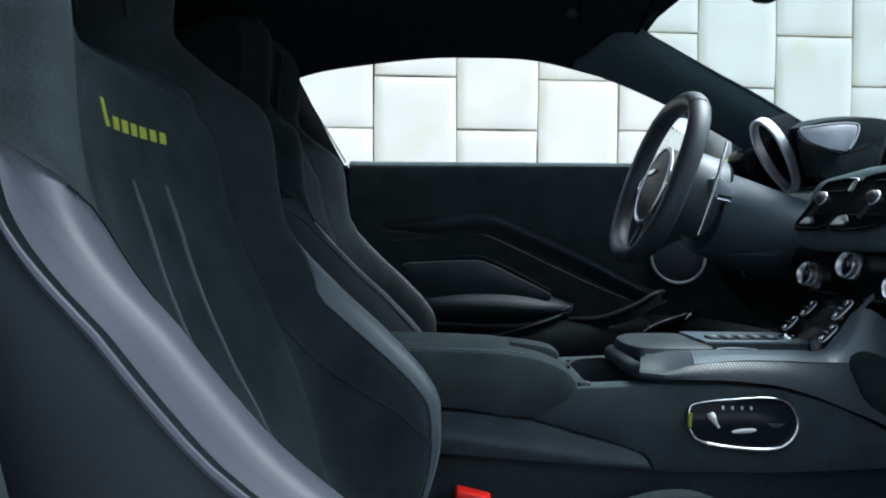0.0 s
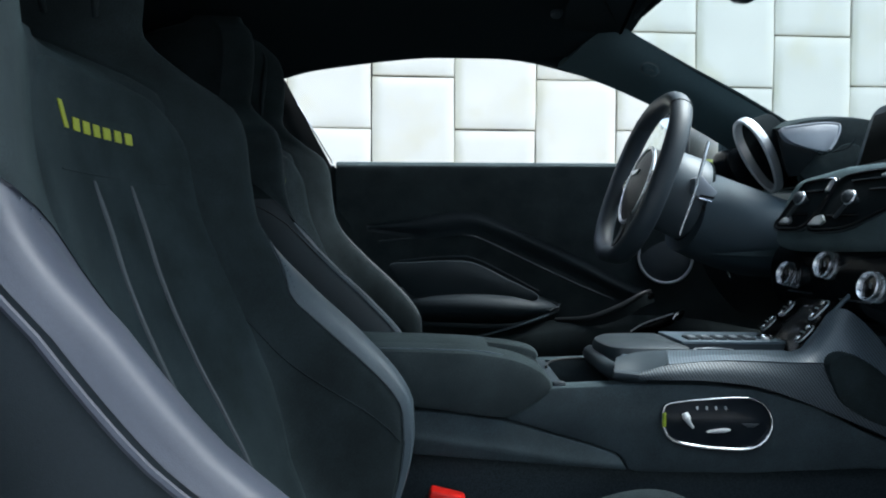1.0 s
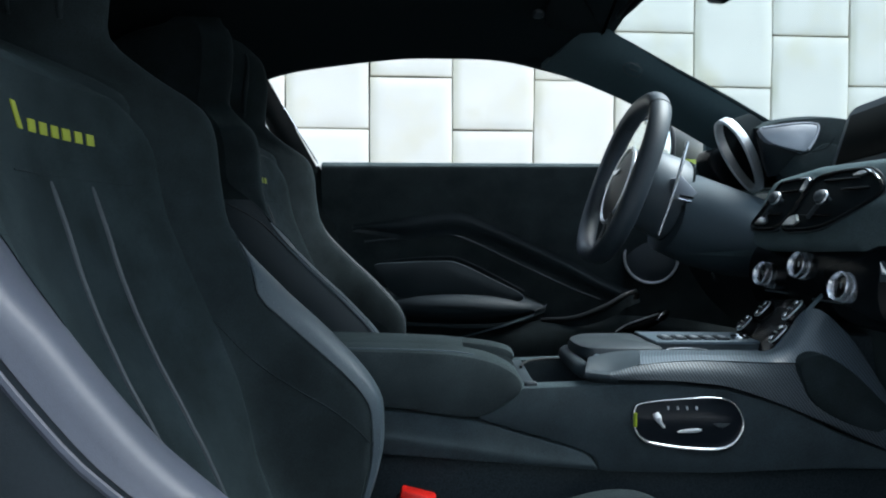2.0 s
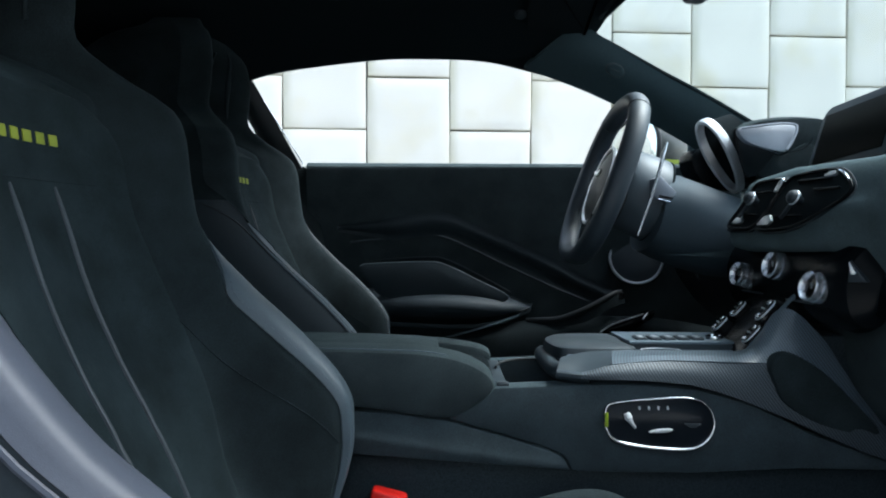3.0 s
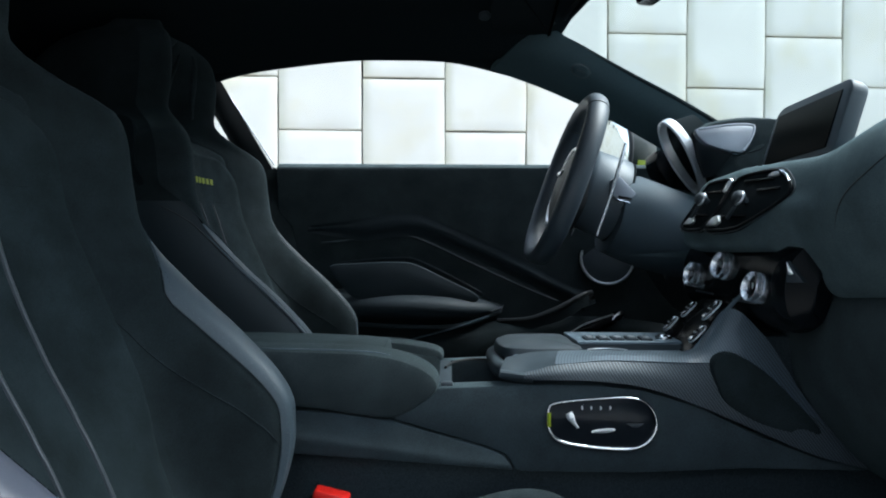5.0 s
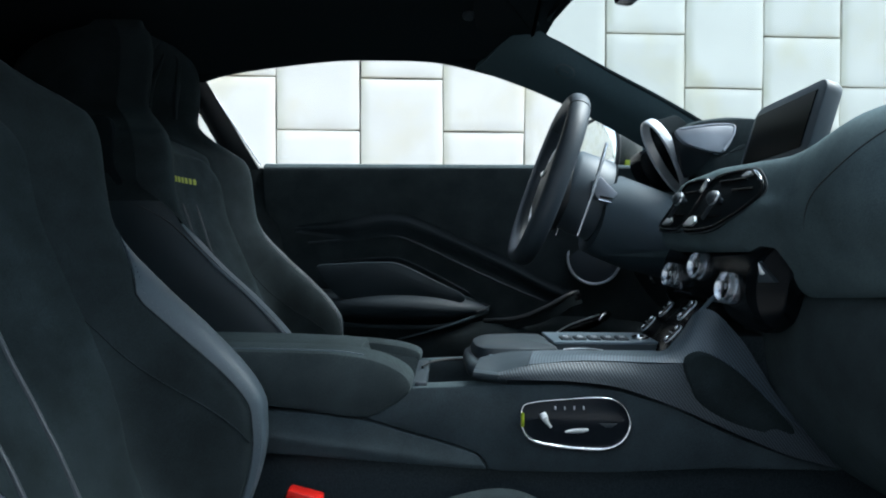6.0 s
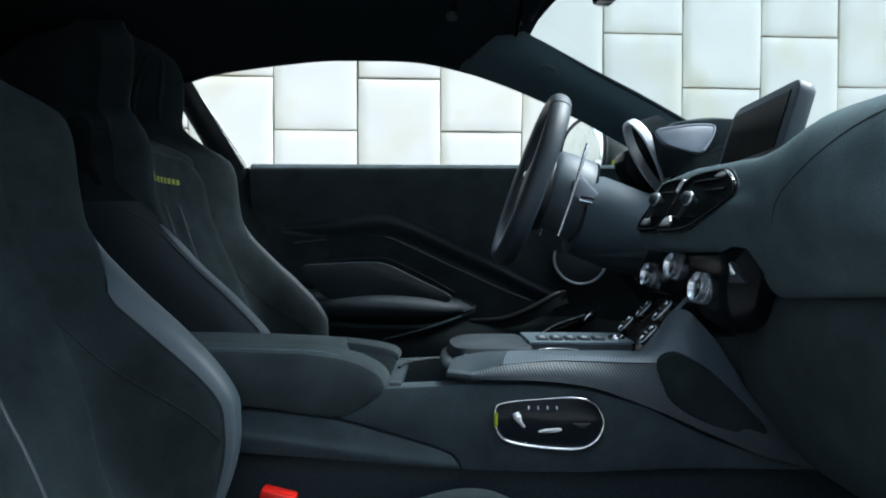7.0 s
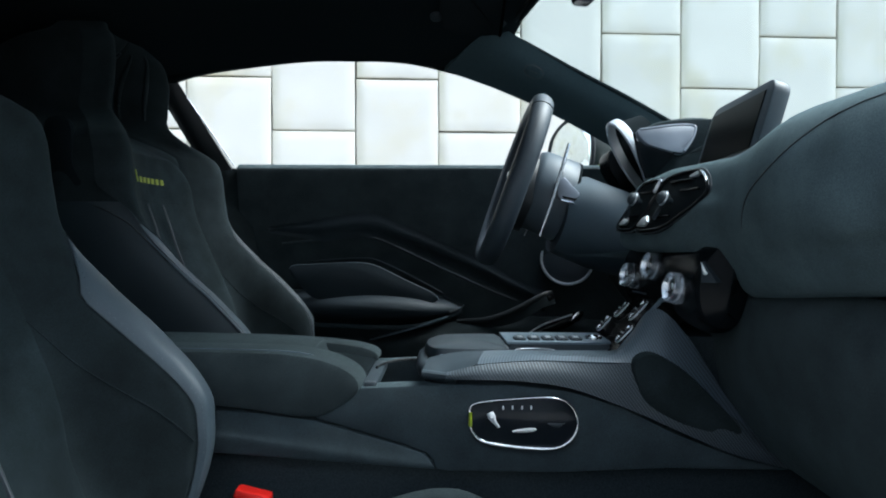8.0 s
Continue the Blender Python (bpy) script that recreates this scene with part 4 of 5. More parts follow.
# Toned darker than the deck: the nose's dim reflection is in the colour.
part("nose_cap", sheet(grid_of(top_net[:3], 8, 6), thick=0.004), NOSE_SATIN, console, "nose of the deck, painted darker for its dim reflection")
# The upper face's light is put into this paler twill.
part("deck_rim", sheet(grid_of(top_net[2:], 8, 5), thick=0.004), LIT_TWILL, console, "top of the trim, twill painted paler as if lit from above")
part("trim_lip", tube(spline([Vector(p) + Vector((0, -0.0003, 0.0003)) for p in CREASE[1:5]], 8), 0.0016, sides=8), GREY_SATIN, console, "fine satin lip")
part("top_deck", box((0.285, 0.985, 0.505), (0.560, 1.134, 0.5285), 0.004), GREY_SATIN, console, "satin grey deck")
part("nose", tube(spline([(0.310, 0.952, 0.505), (0.284, 0.957, 0.507), (0.268, 0.975, 0.509), (0.264, 1.02, 0.511), (0.264, 1.08, 0.511), (0.270, 1.115, 0.509), (0.290, 1.125, 0.507)], 5), 0.012, sides=10), NOSE_SATIN, console, "rounded dark nose of the deck")
part("knee_pad", slab(outline([(0.545, 0.521), (0.550, 0.534), (0.566, 0.541), (0.584, 0.537), (0.619, 0.514), (0.664, 0.470), (0.690, 0.440), (0.680, 0.430), (0.651, 0.433), (0.599, 0.452), (0.563, 0.476), (0.551, 0.500)], 4), (0, 0.926, 0), R, U, 0.03, 0.004, 0.003), SUEDE_CENTER, console, "dark padded knee panel")
part("palm_pad", slab(outline([(0.264, 1.05), (0.275, 1.000), (0.31, 0.988), (0.372, 0.990), (0.388, 1.00), (0.384, 1.06), (0.376, 1.128), (0.30, 1.128), (0.27, 1.10)], 5), (0, 0, 0.539), R, (0, 1, 0), 0.018, 0.010, 0.005), PAD, console, "slate palm pad")
plate = part("switch_plate", slab([(0.385, 1.030), (0.512, 1.030), (0.540, 1.036), (0.540, 1.125), (0.535, 1.13), (0.380, 1.13)], (0, 0, 0.541), R, (0, 1, 0), 0.004, 0.002), GREY_SATIN, console, "satin grey switch plate")
part("plate_base", box((0.388, 1.031, 0.515), (0.537, 1.128, 0.5372), 0.002), SATIN, console, "dark side of the switch plate")
for k in range(5):
    x = 0.398 + 0.021 * k
    part("switch", box((x, 1.042, 0.539), (x + 0.017, 1.072, 0.5445), 0.002), SATIN, plate)
    part("switch_legend", box((x + 0.005, 1.048, 0.5445), (x + 0.012, 1.062, 0.5455), 0), SILVER, plate, smooth=False)
part("round_switch", lathe([(0.013, 0), (0.013, 0.005), (0.010, 0.006), (0.009, 0.0045), (0.001, 0.005)], (0.518, 1.056, 0.5405), (0, 0, 1), 28), CHROME, plate, "round chrome switch")
oval = [(0.424 + 0.028 * math.cos(a), 1.011 + 0.015 * math.sin(a)) for a in np.linspace(0, 2 * math.pi, 32, endpoint=False)]
# A flat near-black plate; the hole's darkness is in its colour.
part("oval_recess", slab(oval, (0, 0, 0.5312), R, (0, 1, 0), 0.006, 0.001), HEADLINER, console, "near-black plate painted as a shaded oval recess")
part("oval_ring", tube([(x, y, 0.5314) for x, y in oval], 0.0011, closed=True, sides=6), SILVER, console, "thin silver ring of the recess")

part("deck_ridge", tube(spline([Vector(p) + Vector((-0.001, -0.001, 0.0015)) for p in HIGH[5:7]] + [Vector((0.612, 0.992, 0.618))], 6), 0.0030, sides=8), GREY_SATIN, console, "pale ridge beside the button pod")
# gloss pod with ringed buttons
pod = part("button_pod", slab(outline([(0.534, 0.528), (0.555, 0.530), (0.600, 0.540), (0.634, 0.575), (0.630, 0.600), (0.606, 0.600), (0.566, 0.570)], 3), (0, 0.998, 0), R, U, 0.125, 0.006), GLOSS, console, "gloss black button pod")
slope = Vector((-0.72, 0, 0.69)).normalized()
climb = Vector((0.69, 0, 0.72)).normalized()
for c, half in (((0.557, 1.006, 0.551), 0.016), ((0.577, 1.006, 0.585), 0.018), ((0.548, 1.098, 0.554), 0.014), ((0.575, 1.096, 0.577), 0.015)):
    c = Vector(c) + slope * 0.004
    pill = [c + climb * (half * math.copysign(abs(math.cos(a)) ** 0.6, math.cos(a))) + Vector((0, 0.0085 * math.copysign(abs(math.sin(a)) ** 0.8, math.sin(a)), 0)) for a in np.linspace(0, 2 * math.pi, 28, endpoint=False)]
    button = part("pod_button", sheet([[p - slope * 0.008 for p in pill], [p + slope * 0.004 for p in pill], [c + (p - c) * 0.82 + slope * 0.0075 for p in pill], [c + (p - c) * 0.40 + slope * 0.0070 for p in pill]], closed=True, caps=True), GLOSS, pod, "gloss black rocker button")
    part("button_ring", tube([p + slope * 0.0035 for p in pill], 0.0011, closed=True, sides=6, up=slope), SILVER, button, "fine bright rim")
    for d in (-1, 1):
        e = c + climb * (half * 0.66 * d) + slope * 0.0062
        part("button_tip", lathe([(0.0052, -0.003), (0.0052, 0.0005), (0.0038, 0.0024), (0.0005, 0.0030)], e, slope, 14), CHROME, button, "chrome tip")
    part("button_bar", tube([c + slope * 0.0075 - Vector((0, 0.005, 0)), c + slope * 0.0085, c + slope * 0.0075 + Vector((0, 0.005, 0))], 0.0012, sides=6, up=slope), SILVER, button)

# seat switch panel on the flank: chrome oval frame, dark glass, bright keys
frame_line = outline([(0.328, 0.465), (0.330, 0.437), (0.352, 0.420), (0.425, 0.412), (0.458, 0.420), (0.472, 0.444), (0.463, 0.470), (0.438, 0.481), (0.385, 0.479), (0.340, 0.474)], 6)
switches = part("seat_switch_panel", slab([(x, z) for x, z in frame_line], (0, 0.931, 0), R, U, 0.008, 0.002), PANEL_GLASS, console, "gloss black seat switch panel")
part("chrome_frame", tube([(x, 0.930, z) for x, z in frame_line], 0.0030, closed=True, sides=10, up=(0, 1, 0), taper=[0.95 - 0.50 * min(1.0, max(0.0, (z - 0.425) / 0.05)) for x, z in frame_line]), CHROME, switches, "bright chrome oval frame")
# A lime bar added where the chrome frame mirrors something lime.
part("lime_reflection", tube([(0.3285, 0.928, z) for z in (0.443, 0.452, 0.461)], 0.0025, sides=8, up=(0, 1, 0)), LIME_PAINT, switches, "lime reflection in the chrome frame, modelled as a bar")
for k in range(4):
    part("small_key", box((0.3715 + 0.0125 * k, 0.927, 0.4655), (0.3732 + 0.0125 * k, 0.932, 0.4698), 0.0005), SILVER_PAINT, switches)
part("recline_key", tube([(0.3545, 0.927, 0.4615), (0.357, 0.925, 0.456), (0.361, 0.926, 0.449), (0.3665, 0.927, 0.442)], 0.0036, sides=10, up=(0, 1, 0), taper=[1.2, 1.45, 0.75, 0.5]), SILVER_PAINT, switches, "bright recline key")
part("cushion_key", slab(outline([(0.385, 0.4355), (0.392, 0.4345), (0.410, 0.4355), (0.417, 0.4390), (0.410, 0.4405), (0.392, 0.4385)], 3), (0, 0.926, 0), R, U, 0.006, 0.0015), SILVER_PAINT, switches, "bright cushion key")
part("wing_mark", slab([(0.432, 0.447), (0.455, 0.447), (0.448, 0.4415), (0.440, 0.4415)], (0, 0.9295, 0), R, U, 0.003, 0.0005), PIPING, switches, "small grey mark")

# ---- dashboard ----
dash = thing("dashboard", (0.75, CENTRE, 0.60), "black suede dashboard with seams, vents and dials", "dashboard")


def dash_section(y):
    """A bulge before the passenger that runs into a flatter face round the middle vents."""
    lip = 0.622 + 0.115 * max(0.0, 0.88 - y)
    back = 0.10 * max(0.0, abs(y - CENTRE) / 0.75 - 0.55)
    drop = 0.10 * max(0.0, 0.60 - y)
    bulge = [(0.74, lip - 0.004), (0.690, lip - 0.004), (0.668, lip + 0.006), (0.648, lip + 0.038), (0.633, 0.708), (0.627, 0.745), (0.637, 0.787), (0.664, 0.824), (0.710, 0.844 - drop), (0.77, 0.850 - drop), (0.90, 0.845 - drop), (1.08, 0.815), (1.20, 0.79)]
    turn = min(1.0, max(0.0, (y - 1.145) / 0.07))          # the face turns back past the outer vent
    d, e = -0.13 * (min(y, 1.17) - 1.052) + 0.13 * turn * turn, 0.11 * max(0.0, y - 1.06) + 0.03 * turn
    face = [(0.74, 0.668), (0.66 + d * turn, 0.668), (0.618 + d, 0.672), (0.592 + d, 0.686), (0.5965 + d, 0.726), (0.6085 + d, 0.754), (0.6205 + d, 0.782 - e * 0.4), (0.636 + d, 0.7975 - e), (0.665 + d, 0.801 - e), (0.71 + d * turn, 0.802 - e), (0.80 + d * turn, 0.80 - e), (0.95, 0.79 - e), (1.10, 0.77 - e)]
    out = []
    for k, (a, b) in enumerate(zip(bulge, face)):
        t = min(1.0, max(0.0, (y - 0.865) / 0.06 if k < 4 else (y - 0.755) / 0.145))
        t = t * t * (3 - 2 * t)
        out.append(Vector((a[0] + (b[0] - a[0]) * t + back, y, a[1] + (b[1] - a[1]) * t)))
    return spline(out, 5)


ys = list(np.linspace(0.29, 0.83, 28)) + list(np.linspace(0.84, 1.24, 54)) + list(np.linspace(1.26, 1.79, 20))
rows = [dash_section(y) for y in ys]
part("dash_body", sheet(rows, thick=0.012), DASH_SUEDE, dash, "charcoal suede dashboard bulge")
# a seam that rises from the face and runs along the crest
def dash_at(y, z):
    s = dash_section(y)[8:50]
    for a, b in zip(s, s[1:]):
        if a.z <= z <= b.z:
            return a.lerp(b, (z - a.z) / max(b.z - a.z, 1e-6))
    return s[-1]


seam = [dash_at(y, z) + Vector((0.0002, 0.0, -0.0002)) for y, z in [(p.x, p.y) for p in spline([Vector(q) for q in ((0.803, 0.702, 0), (0.791, 0.725, 0), (0.771, 0.745, 0), (0.739, 0.764, 0), (0.694, 0.789, 0), (0.658, 0.804, 0), (0.625, 0.813, 0), (0.59, 0.819, 0), (0.45, 0.826, 0))], 8)]]
part("dash_seam", tube(seam, 0.0011, sides=6, taper=[min(1.0, 0.2 + k / 14) for k in range(len(seam))]), PLASTIC, dash, "stitched seam")
# panel below the lip
net = [[(x, y, z) for y in (0.29, 0.50, 0.72, 0.90, 1.04)] for x, z in ((0.70, 0.64), (0.672, 0.612), (0.668, 0.56), (0.685, 0.47), (0.74, 0.40), (0.80, 0.36))]
part("glove_box", sheet(grid_of(net, 4, 5), thick=0.01), GLOVE_SUEDE, dash, "charcoal suede glove box front")
# driver's knee panel
net = [[(x, y, z) for y in (1.19, 1.35, 1.6, 1.79)] for x, z in ((0.68, 0.66), (0.70, 0.60), (0.76, 0.52), (0.84, 0.46))]
part("knee_bolster", sheet(grid_of(net, 4, 4), thick=0.01), PLASTIC, dash, "black knee panel")

# vents: a gloss frame, flat near-black throat, blades and a small knob each
vr, vu = Vector((0.13, -1, 0)).normalized(), Vector((0.40, 0, 0.92)).normalized()
vf = vr.cross(vu)


def vent(origin, shape, knob, tips, blades):
    """shape: outline across and up the fascia; knob: its place; tips: corner highlights made as plates; blades:
    (height, from, to).
    """
    o = Vector(origin)
    shape = outline(shape, 4)
    mx, mz = sum(p[0] for p in shape) / len(shape), sum(p[1] for p in shape) / len(shape)

    def on(x, z, out=0.0):
        return o + vr * x + vu * z + vf * out

    body = part("air_vent", slab([(mx + (x - mx) * 1.06, mz + (z - mz) * 1.07) for x, z in shape], o + vf * 0.0015, vr, vu, 0.03, 0.004), HOUSING, dash, "black fascia round an air vent")
    part("vent_rim", tube([on(x, z, 0.0022) for x, z in shape], 0.0026, closed=True, sides=10, up=vf), HOUSING, body, "gloss black rim")
    part("vent_lip", tube([on(mx + (x - mx) * 1.07, mz + (z - mz) * 1.085, 0.0006) for x, z in shape], 0.0012, closed=True, sides=6, up=vf), SATIN, body, "fine grey lip of the fascia")
    far = max(range(len(shape)), key=lambda i: shape[i][0] * 0.6 + shape[i][1])
    bend = [shape[(far + k) % len(shape)] for k in range(-4, 5)]
    # The highlight on the rim's bend, laid on as a chrome bar.
    part("rim_glint", tube([on(x, z, 0.0036) for x, z in bend], 0.0019, sides=8, up=vf, taper=[0.25 + 0.75 * math.sin(math.pi * (k + 0.5) / 9) for k in range(9)]), CHROME, body, "glint on the bend of the rim, added as a chrome bar")
    # No hollow here: the throat's shade is this plate's near-black colour.
    part("throat", slab([(mx + (x - mx) * 0.97, mz + (z - mz) * 0.96) for x, z in shape], o + vf * 0.0022, vr, vu, 0.004, 0.001), HEADLINER, body, "near-black plate painted as the shaded throat")
    for z, x0, x1 in blades:
        part("vent_blade", slab([(x0, z), (x1, z), (x1, z + 0.0035), (x0, z + 0.0035)], o + vf * 0.0055, vr, vu, 0.005, 0.0012), HOUSING, body)
    # Corner highlights laid on as small silver plates.
    for x, z, wide, high in tips:
        part("vent_tip", slab([(x - wide, z - high), (x + wide * 0.6, z - high), (x + wide, z - high * 0.2), (x + wide * 0.4, z + high), (x - wide * 0.5, z + high * 0.7)], o + vf * 0.0062, vr, vu, 0.005, 0.0018), SILVER, body, "silver plate for the highlight on the vent's chrome corner")
    c = on(*knob, 0.004)
    part("vent_knob", lathe([(0.004, -0.004), (0.005, 0.003), (0.0088, 0.006), (0.0105, 0.011), (0.0095, 0.016), (0.006, 0.0195), (0.001, 0.0205)], c, vf, 24), SATIN, body, "grey vent knob")
    part("knob_cap", lathe([(0.0102, 0.0095), (0.0112, 0.0110), (0.0102, 0.0125)], c, vf, 24), SILVER, body, "fine bright ring of the knob")
    part("vent_stem", tube(spline([c + vf * 0.008, on(knob[0] - 0.012, knob[1] - 0.014, 0.010), on(knob[0] - 0.024, knob[1] - 0.027, 0.007)], 4), 0.0030, sides=8), SATIN, body, "slim grey stem")


vent((0.588, 1.052, 0.706), [(-0.014, 0.002), (-0.003, 0.036), (0.012, 0.076), (0.040, 0.085), (0.096, 0.087), (0.122, 0.083), (0.146, 0.069), (0.158, 0.054), (0.148, 0.040), (0.098, 0.014), (0.068, 0.003), (0.030, -0.001)],
     (0.066, 0.042), ((0.003, 0.013, 0.017, 0.0085), (0.108, 0.080, 0.012, 0.0035)), ((0.018, 0.018, 0.082), (0.052, 0.030, 0.052), (0.056, 0.084, 0.135), (0.072, 0.040, 0.110)))
vent((0.588, 1.052, 0.706), [(-0.100, 0.005), (-0.088, 0.036), (-0.072, 0.074), (-0.056, 0.080), (-0.010, 0.082), (0.003, 0.076), (0.002, 0.062), (-0.006, 0.040), (-0.024, 0.006), (-0.056, 0.0)],
     (-0.046, 0.046), ((-0.074, 0.014, 0.015, 0.0065), (-0.004, 0.070, 0.0058, 0.0095)), ((0.022, -0.066, -0.030), (0.060, -0.058, -0.014)))
# dials
axis = Vector((-0.94, -0.10, 0.20)).normalized()
for c, r in (((0.597, 1.140, 0.6325), 0.0200), ((0.604, 1.038, 0.6517), 0.0205), ((0.602, 0.923, 0.6288), 0.0205)):
    c = Vector(c)
    dial = part("rotary_dial", lathe([(r * 0.92, -0.020), (r * 1.04, -0.018), (r * 1.04, -0.010), (r * 0.90, -0.0085), (r * 0.90, -0.0060), (r, -0.0045), (r, 0.0035), (r * 0.91, 0.0048), (r * 0.91, 0.0068), (r * 0.98, 0.0082), (r * 0.96, 0.0135), (r * 0.88, 0.0150), (r * 0.80, 0.0120), (r * 0.72, 0.0060), (0.001, 0.006)], c, axis, 64, 0.008), DIAL, dash, "knurled satin silver rotary dial")
    part("dial_face", lathe([(r * 0.73, 0.0062), (r * 0.70, 0.0075), (r * 0.45, 0.0085), (0.001, 0.0088)], c, axis, 32), GLOSS, dial)
    part("dial_mark", box(c + axis * 0.0088 - Vector((0.0004, 0.0010, 0.005)), c + axis * 0.0088 + Vector((0.0004, 0.0010, 0.005)), 0), SILVER, dial, smooth=False)
    part("dial_collar", lathe([(r * 1.12, -0.04), (r * 1.12, -0.020), (r * 1.0, -0.015), (0.001, -0.015)], c, axis, 40), GLOSS, dash)
part("dial_housing", slab(outline([(0.612, 0.668), (0.604, 0.630), (0.612, 0.592), (0.636, 0.574), (0.668, 0.584), (0.684, 0.64), (0.680, 0.70), (0.645, 0.70)], 4), (0, 0.866, 0), R, U, 0.36, 0.030, 0.006), HOUSING, dash, "satin black dial housing")
# Reflections on the gloss edge, modelled as a grey facet and a silver triangle.
flap_r, flap_o = Vector((0.65, -0.76, 0)), Vector((0.6135, 0.8735, 0.640))
flap = part("housing_flap", slab([(0.0, 0.0), (0.0215, 0.001), (0.0195, 0.004), (0.002, 0.0265), (0.0, 0.0255)], flap_o, flap_r, U, 0.012, 0.0012), SATIN, dash, "grey facet standing for a reflection on the dial housing")
part("flap_glint", slab([(0.0008, 0.0255), (0.0092, 0.0118), (0.0072, 0.0098), (0.0030, 0.0100)], flap_o + flap_r.cross(Vector(U)) * 0.0012, flap_r, U, 0.003, 0.0006), SILVER, flap, "silver triangle painted as a glint on the housing edge")
for k in range(2):
    part("satin_strip", tube([(0.606, 0.94 + 0.15 * k, 0.607), (0.603, 1.01 + 0.15 * k, 0.606)], 0.0014, sides=8), SATIN, dash)

# centre screen on its stalk
sr, su = Vector((0.07, -1, 0.07)).normalized(), Vector((0.28, 0.0, 0.96)).normalized()
sf = sr.cross(su)
tablet = thing("touch_screen", (0.73, 1.05, 0.80), "black tablet screen standing switched off on the dashboard", "screen")
so = Vector((0.705, 1.053, 0.802))
corner = []
for sx, sz, a0 in ((1, 1, 0), (-1, 1, 90), (-1, -1, 180), (1, -1, 270)):
    corner += [(sx * 0.077 + 0.022 * math.cos(radians(a0 + k * 15)), 0.056 + sz * 0.034 + 0.022 * math.sin(radians(a0 + k * 15))) for k in range(7)]
part("casing", slab(corner, so, sr, su, 0.012, 0.004), TABLET, tablet, "dark satin casing")
part("casing_back", slab([(-x, z) for x, z in corner], so - sf * 0.028, -sr, su, 0.016, 0.010), TABLET, tablet, "rounded back of the casing")
part("display", slab([(-0.086, 0.014), (0.078, 0.014), (0.078, 0.097), (-0.086, 0.097)], so + sf * 0.0015, sr, su, 0.004, 0.001), SCREEN, tablet, "dark switched-off display")
part("foot", box((0.715, 1.00, 0.76), (0.755, 1.10, 0.83), 0.01), PLASTIC, tablet)

# instrument hood
hood = thing("instrument_hood", (0.70, 1.42, 0.80), "black suede instrument hood with a satin hoop and gloss side panel", "instrument cluster")
part("hood_shell", slab(outline([(0.705, 0.79), (0.688, 0.83), (0.660, 0.876), (0.664, 0.898), (0.71, 0.9085), (0.79, 0.9085), (0.87, 0.880), (0.92, 0.80)], 5), (0, 1.275, 0), R, U, 0.03, 0.010), SUEDE, hood, "suede hood flank")
net = [[(x, y, z - 0.03 * ((y - 1.42) / 0.17) ** 2) for y in (1.28, 1.34, 1.42, 1.50, 1.58)] for x, z in ((0.685, 0.895), (0.72, 0.911), (0.79, 0.913), (0.88, 0.880), (0.94, 0.80))]
part("hood_top", sheet(grid_of(net, 5, 5), thick=0.012), SUEDE, hood)
part("hood_end", slab(outline([(0.69, 0.79), (0.652, 0.815), (0.636, 0.845), (0.638, 0.872), (0.67, 0.884), (0.78, 0.89), (0.90, 0.80)], 5), (0, 1.50, 0), R, U, 0.08, 0.012), HOUSING, hood)
part("cluster_face", box((0.72, 1.30, 0.79), (0.74, 1.56, 0.895), 0.004), SCREEN, hood, "dark instrument face")
# The sky reflected in the black gloss is painted on as pale satin.
part("gloss_panel", slab(outline([(0.637, 0.013), (0.650, 0.020), (0.70, 0.024), (0.738, 0.024), (0.744, 0.016), (0.733, -0.008), (0.716, -0.028), (0.690, -0.025), (0.660, -0.015), (0.645, -0.003)], 4), (0, 1.266, 0.873), R, (0, 0.35, 1), 0.01, 0.002), PALE_PANEL, hood, "gloss black side panel painted pale as its sky reflection")
part("panel_lip", tube(spline([(0.640, 1.2625, 0.887), (0.70, 1.2660, 0.8955), (0.734, 1.2660, 0.8955), (0.739, 1.2620, 0.887), (0.728, 1.2535, 0.865), (0.714, 1.2470, 0.847)], 6), 0.0022, sides=8), PALE_PANEL, hood, "raised lip of the side panel")
part("hood_wedge", slab([(0.628, 0.881), (0.637, 0.866), (0.652, 0.859), (0.704, 0.848), (0.696, 0.835), (0.668, 0.803), (0.652, 0.800), (0.640, 0.83)], (0, 1.263, 0), R, U, 0.006, 0.002), HOUSING, hood, "gloss black wedge under the side panel")
part("brow_seam", tube(spline([(0.697, 1.256, 0.846), (0.715, 1.254, 0.8435), (0.747, 1.252, 0.851), (0.762, 1.252, 0.868)], 6), 0.0014, sides=6), HEADLINER, hood, "dark seam of the hood flank")
part("hood_brow", slab(outline([(0.66, 0.855), (0.69, 0.846), (0.72, 0.840), (0.76, 0.862), (0.79, 0.845), (0.74, 0.80), (0.68, 0.80)], 4), (0, 1.272, 0), R, U, 0.01, 0.003), SUEDE, hood)
side_way = Vector((0.30, -0.954, 0)).normalized()
low_way = Vector((-0.455, 0, 0.89)).normalized()
mid = Vector((0.660, 1.408, 0.854))
depth_way = side_way.cross(low_way).normalized()
if depth_way.x < 0:
    depth_way = -depth_way
rows = [[] for k in range(8)]
for a in np.linspace(0, 2 * math.pi, 64, endpoint=False):
    c, s = math.cos(a), math.sin(a)
    out = (side_way * (0.034 * c) + low_way * (0.076 * s)).normalized()
    p = mid + side_way * (0.033 * (1 + 0.16 * s) * c) + low_way * (0.0765 * s)
    for k in range(8):
        b = 2 * math.pi * k / 8
        rows[k].append(p + out * (0.0048 * math.copysign(abs(math.cos(b)) ** 0.6, math.cos(b))) + depth_way * (0.011 * math.copysign(abs(math.sin(b)) ** 0.6, math.sin(b))))
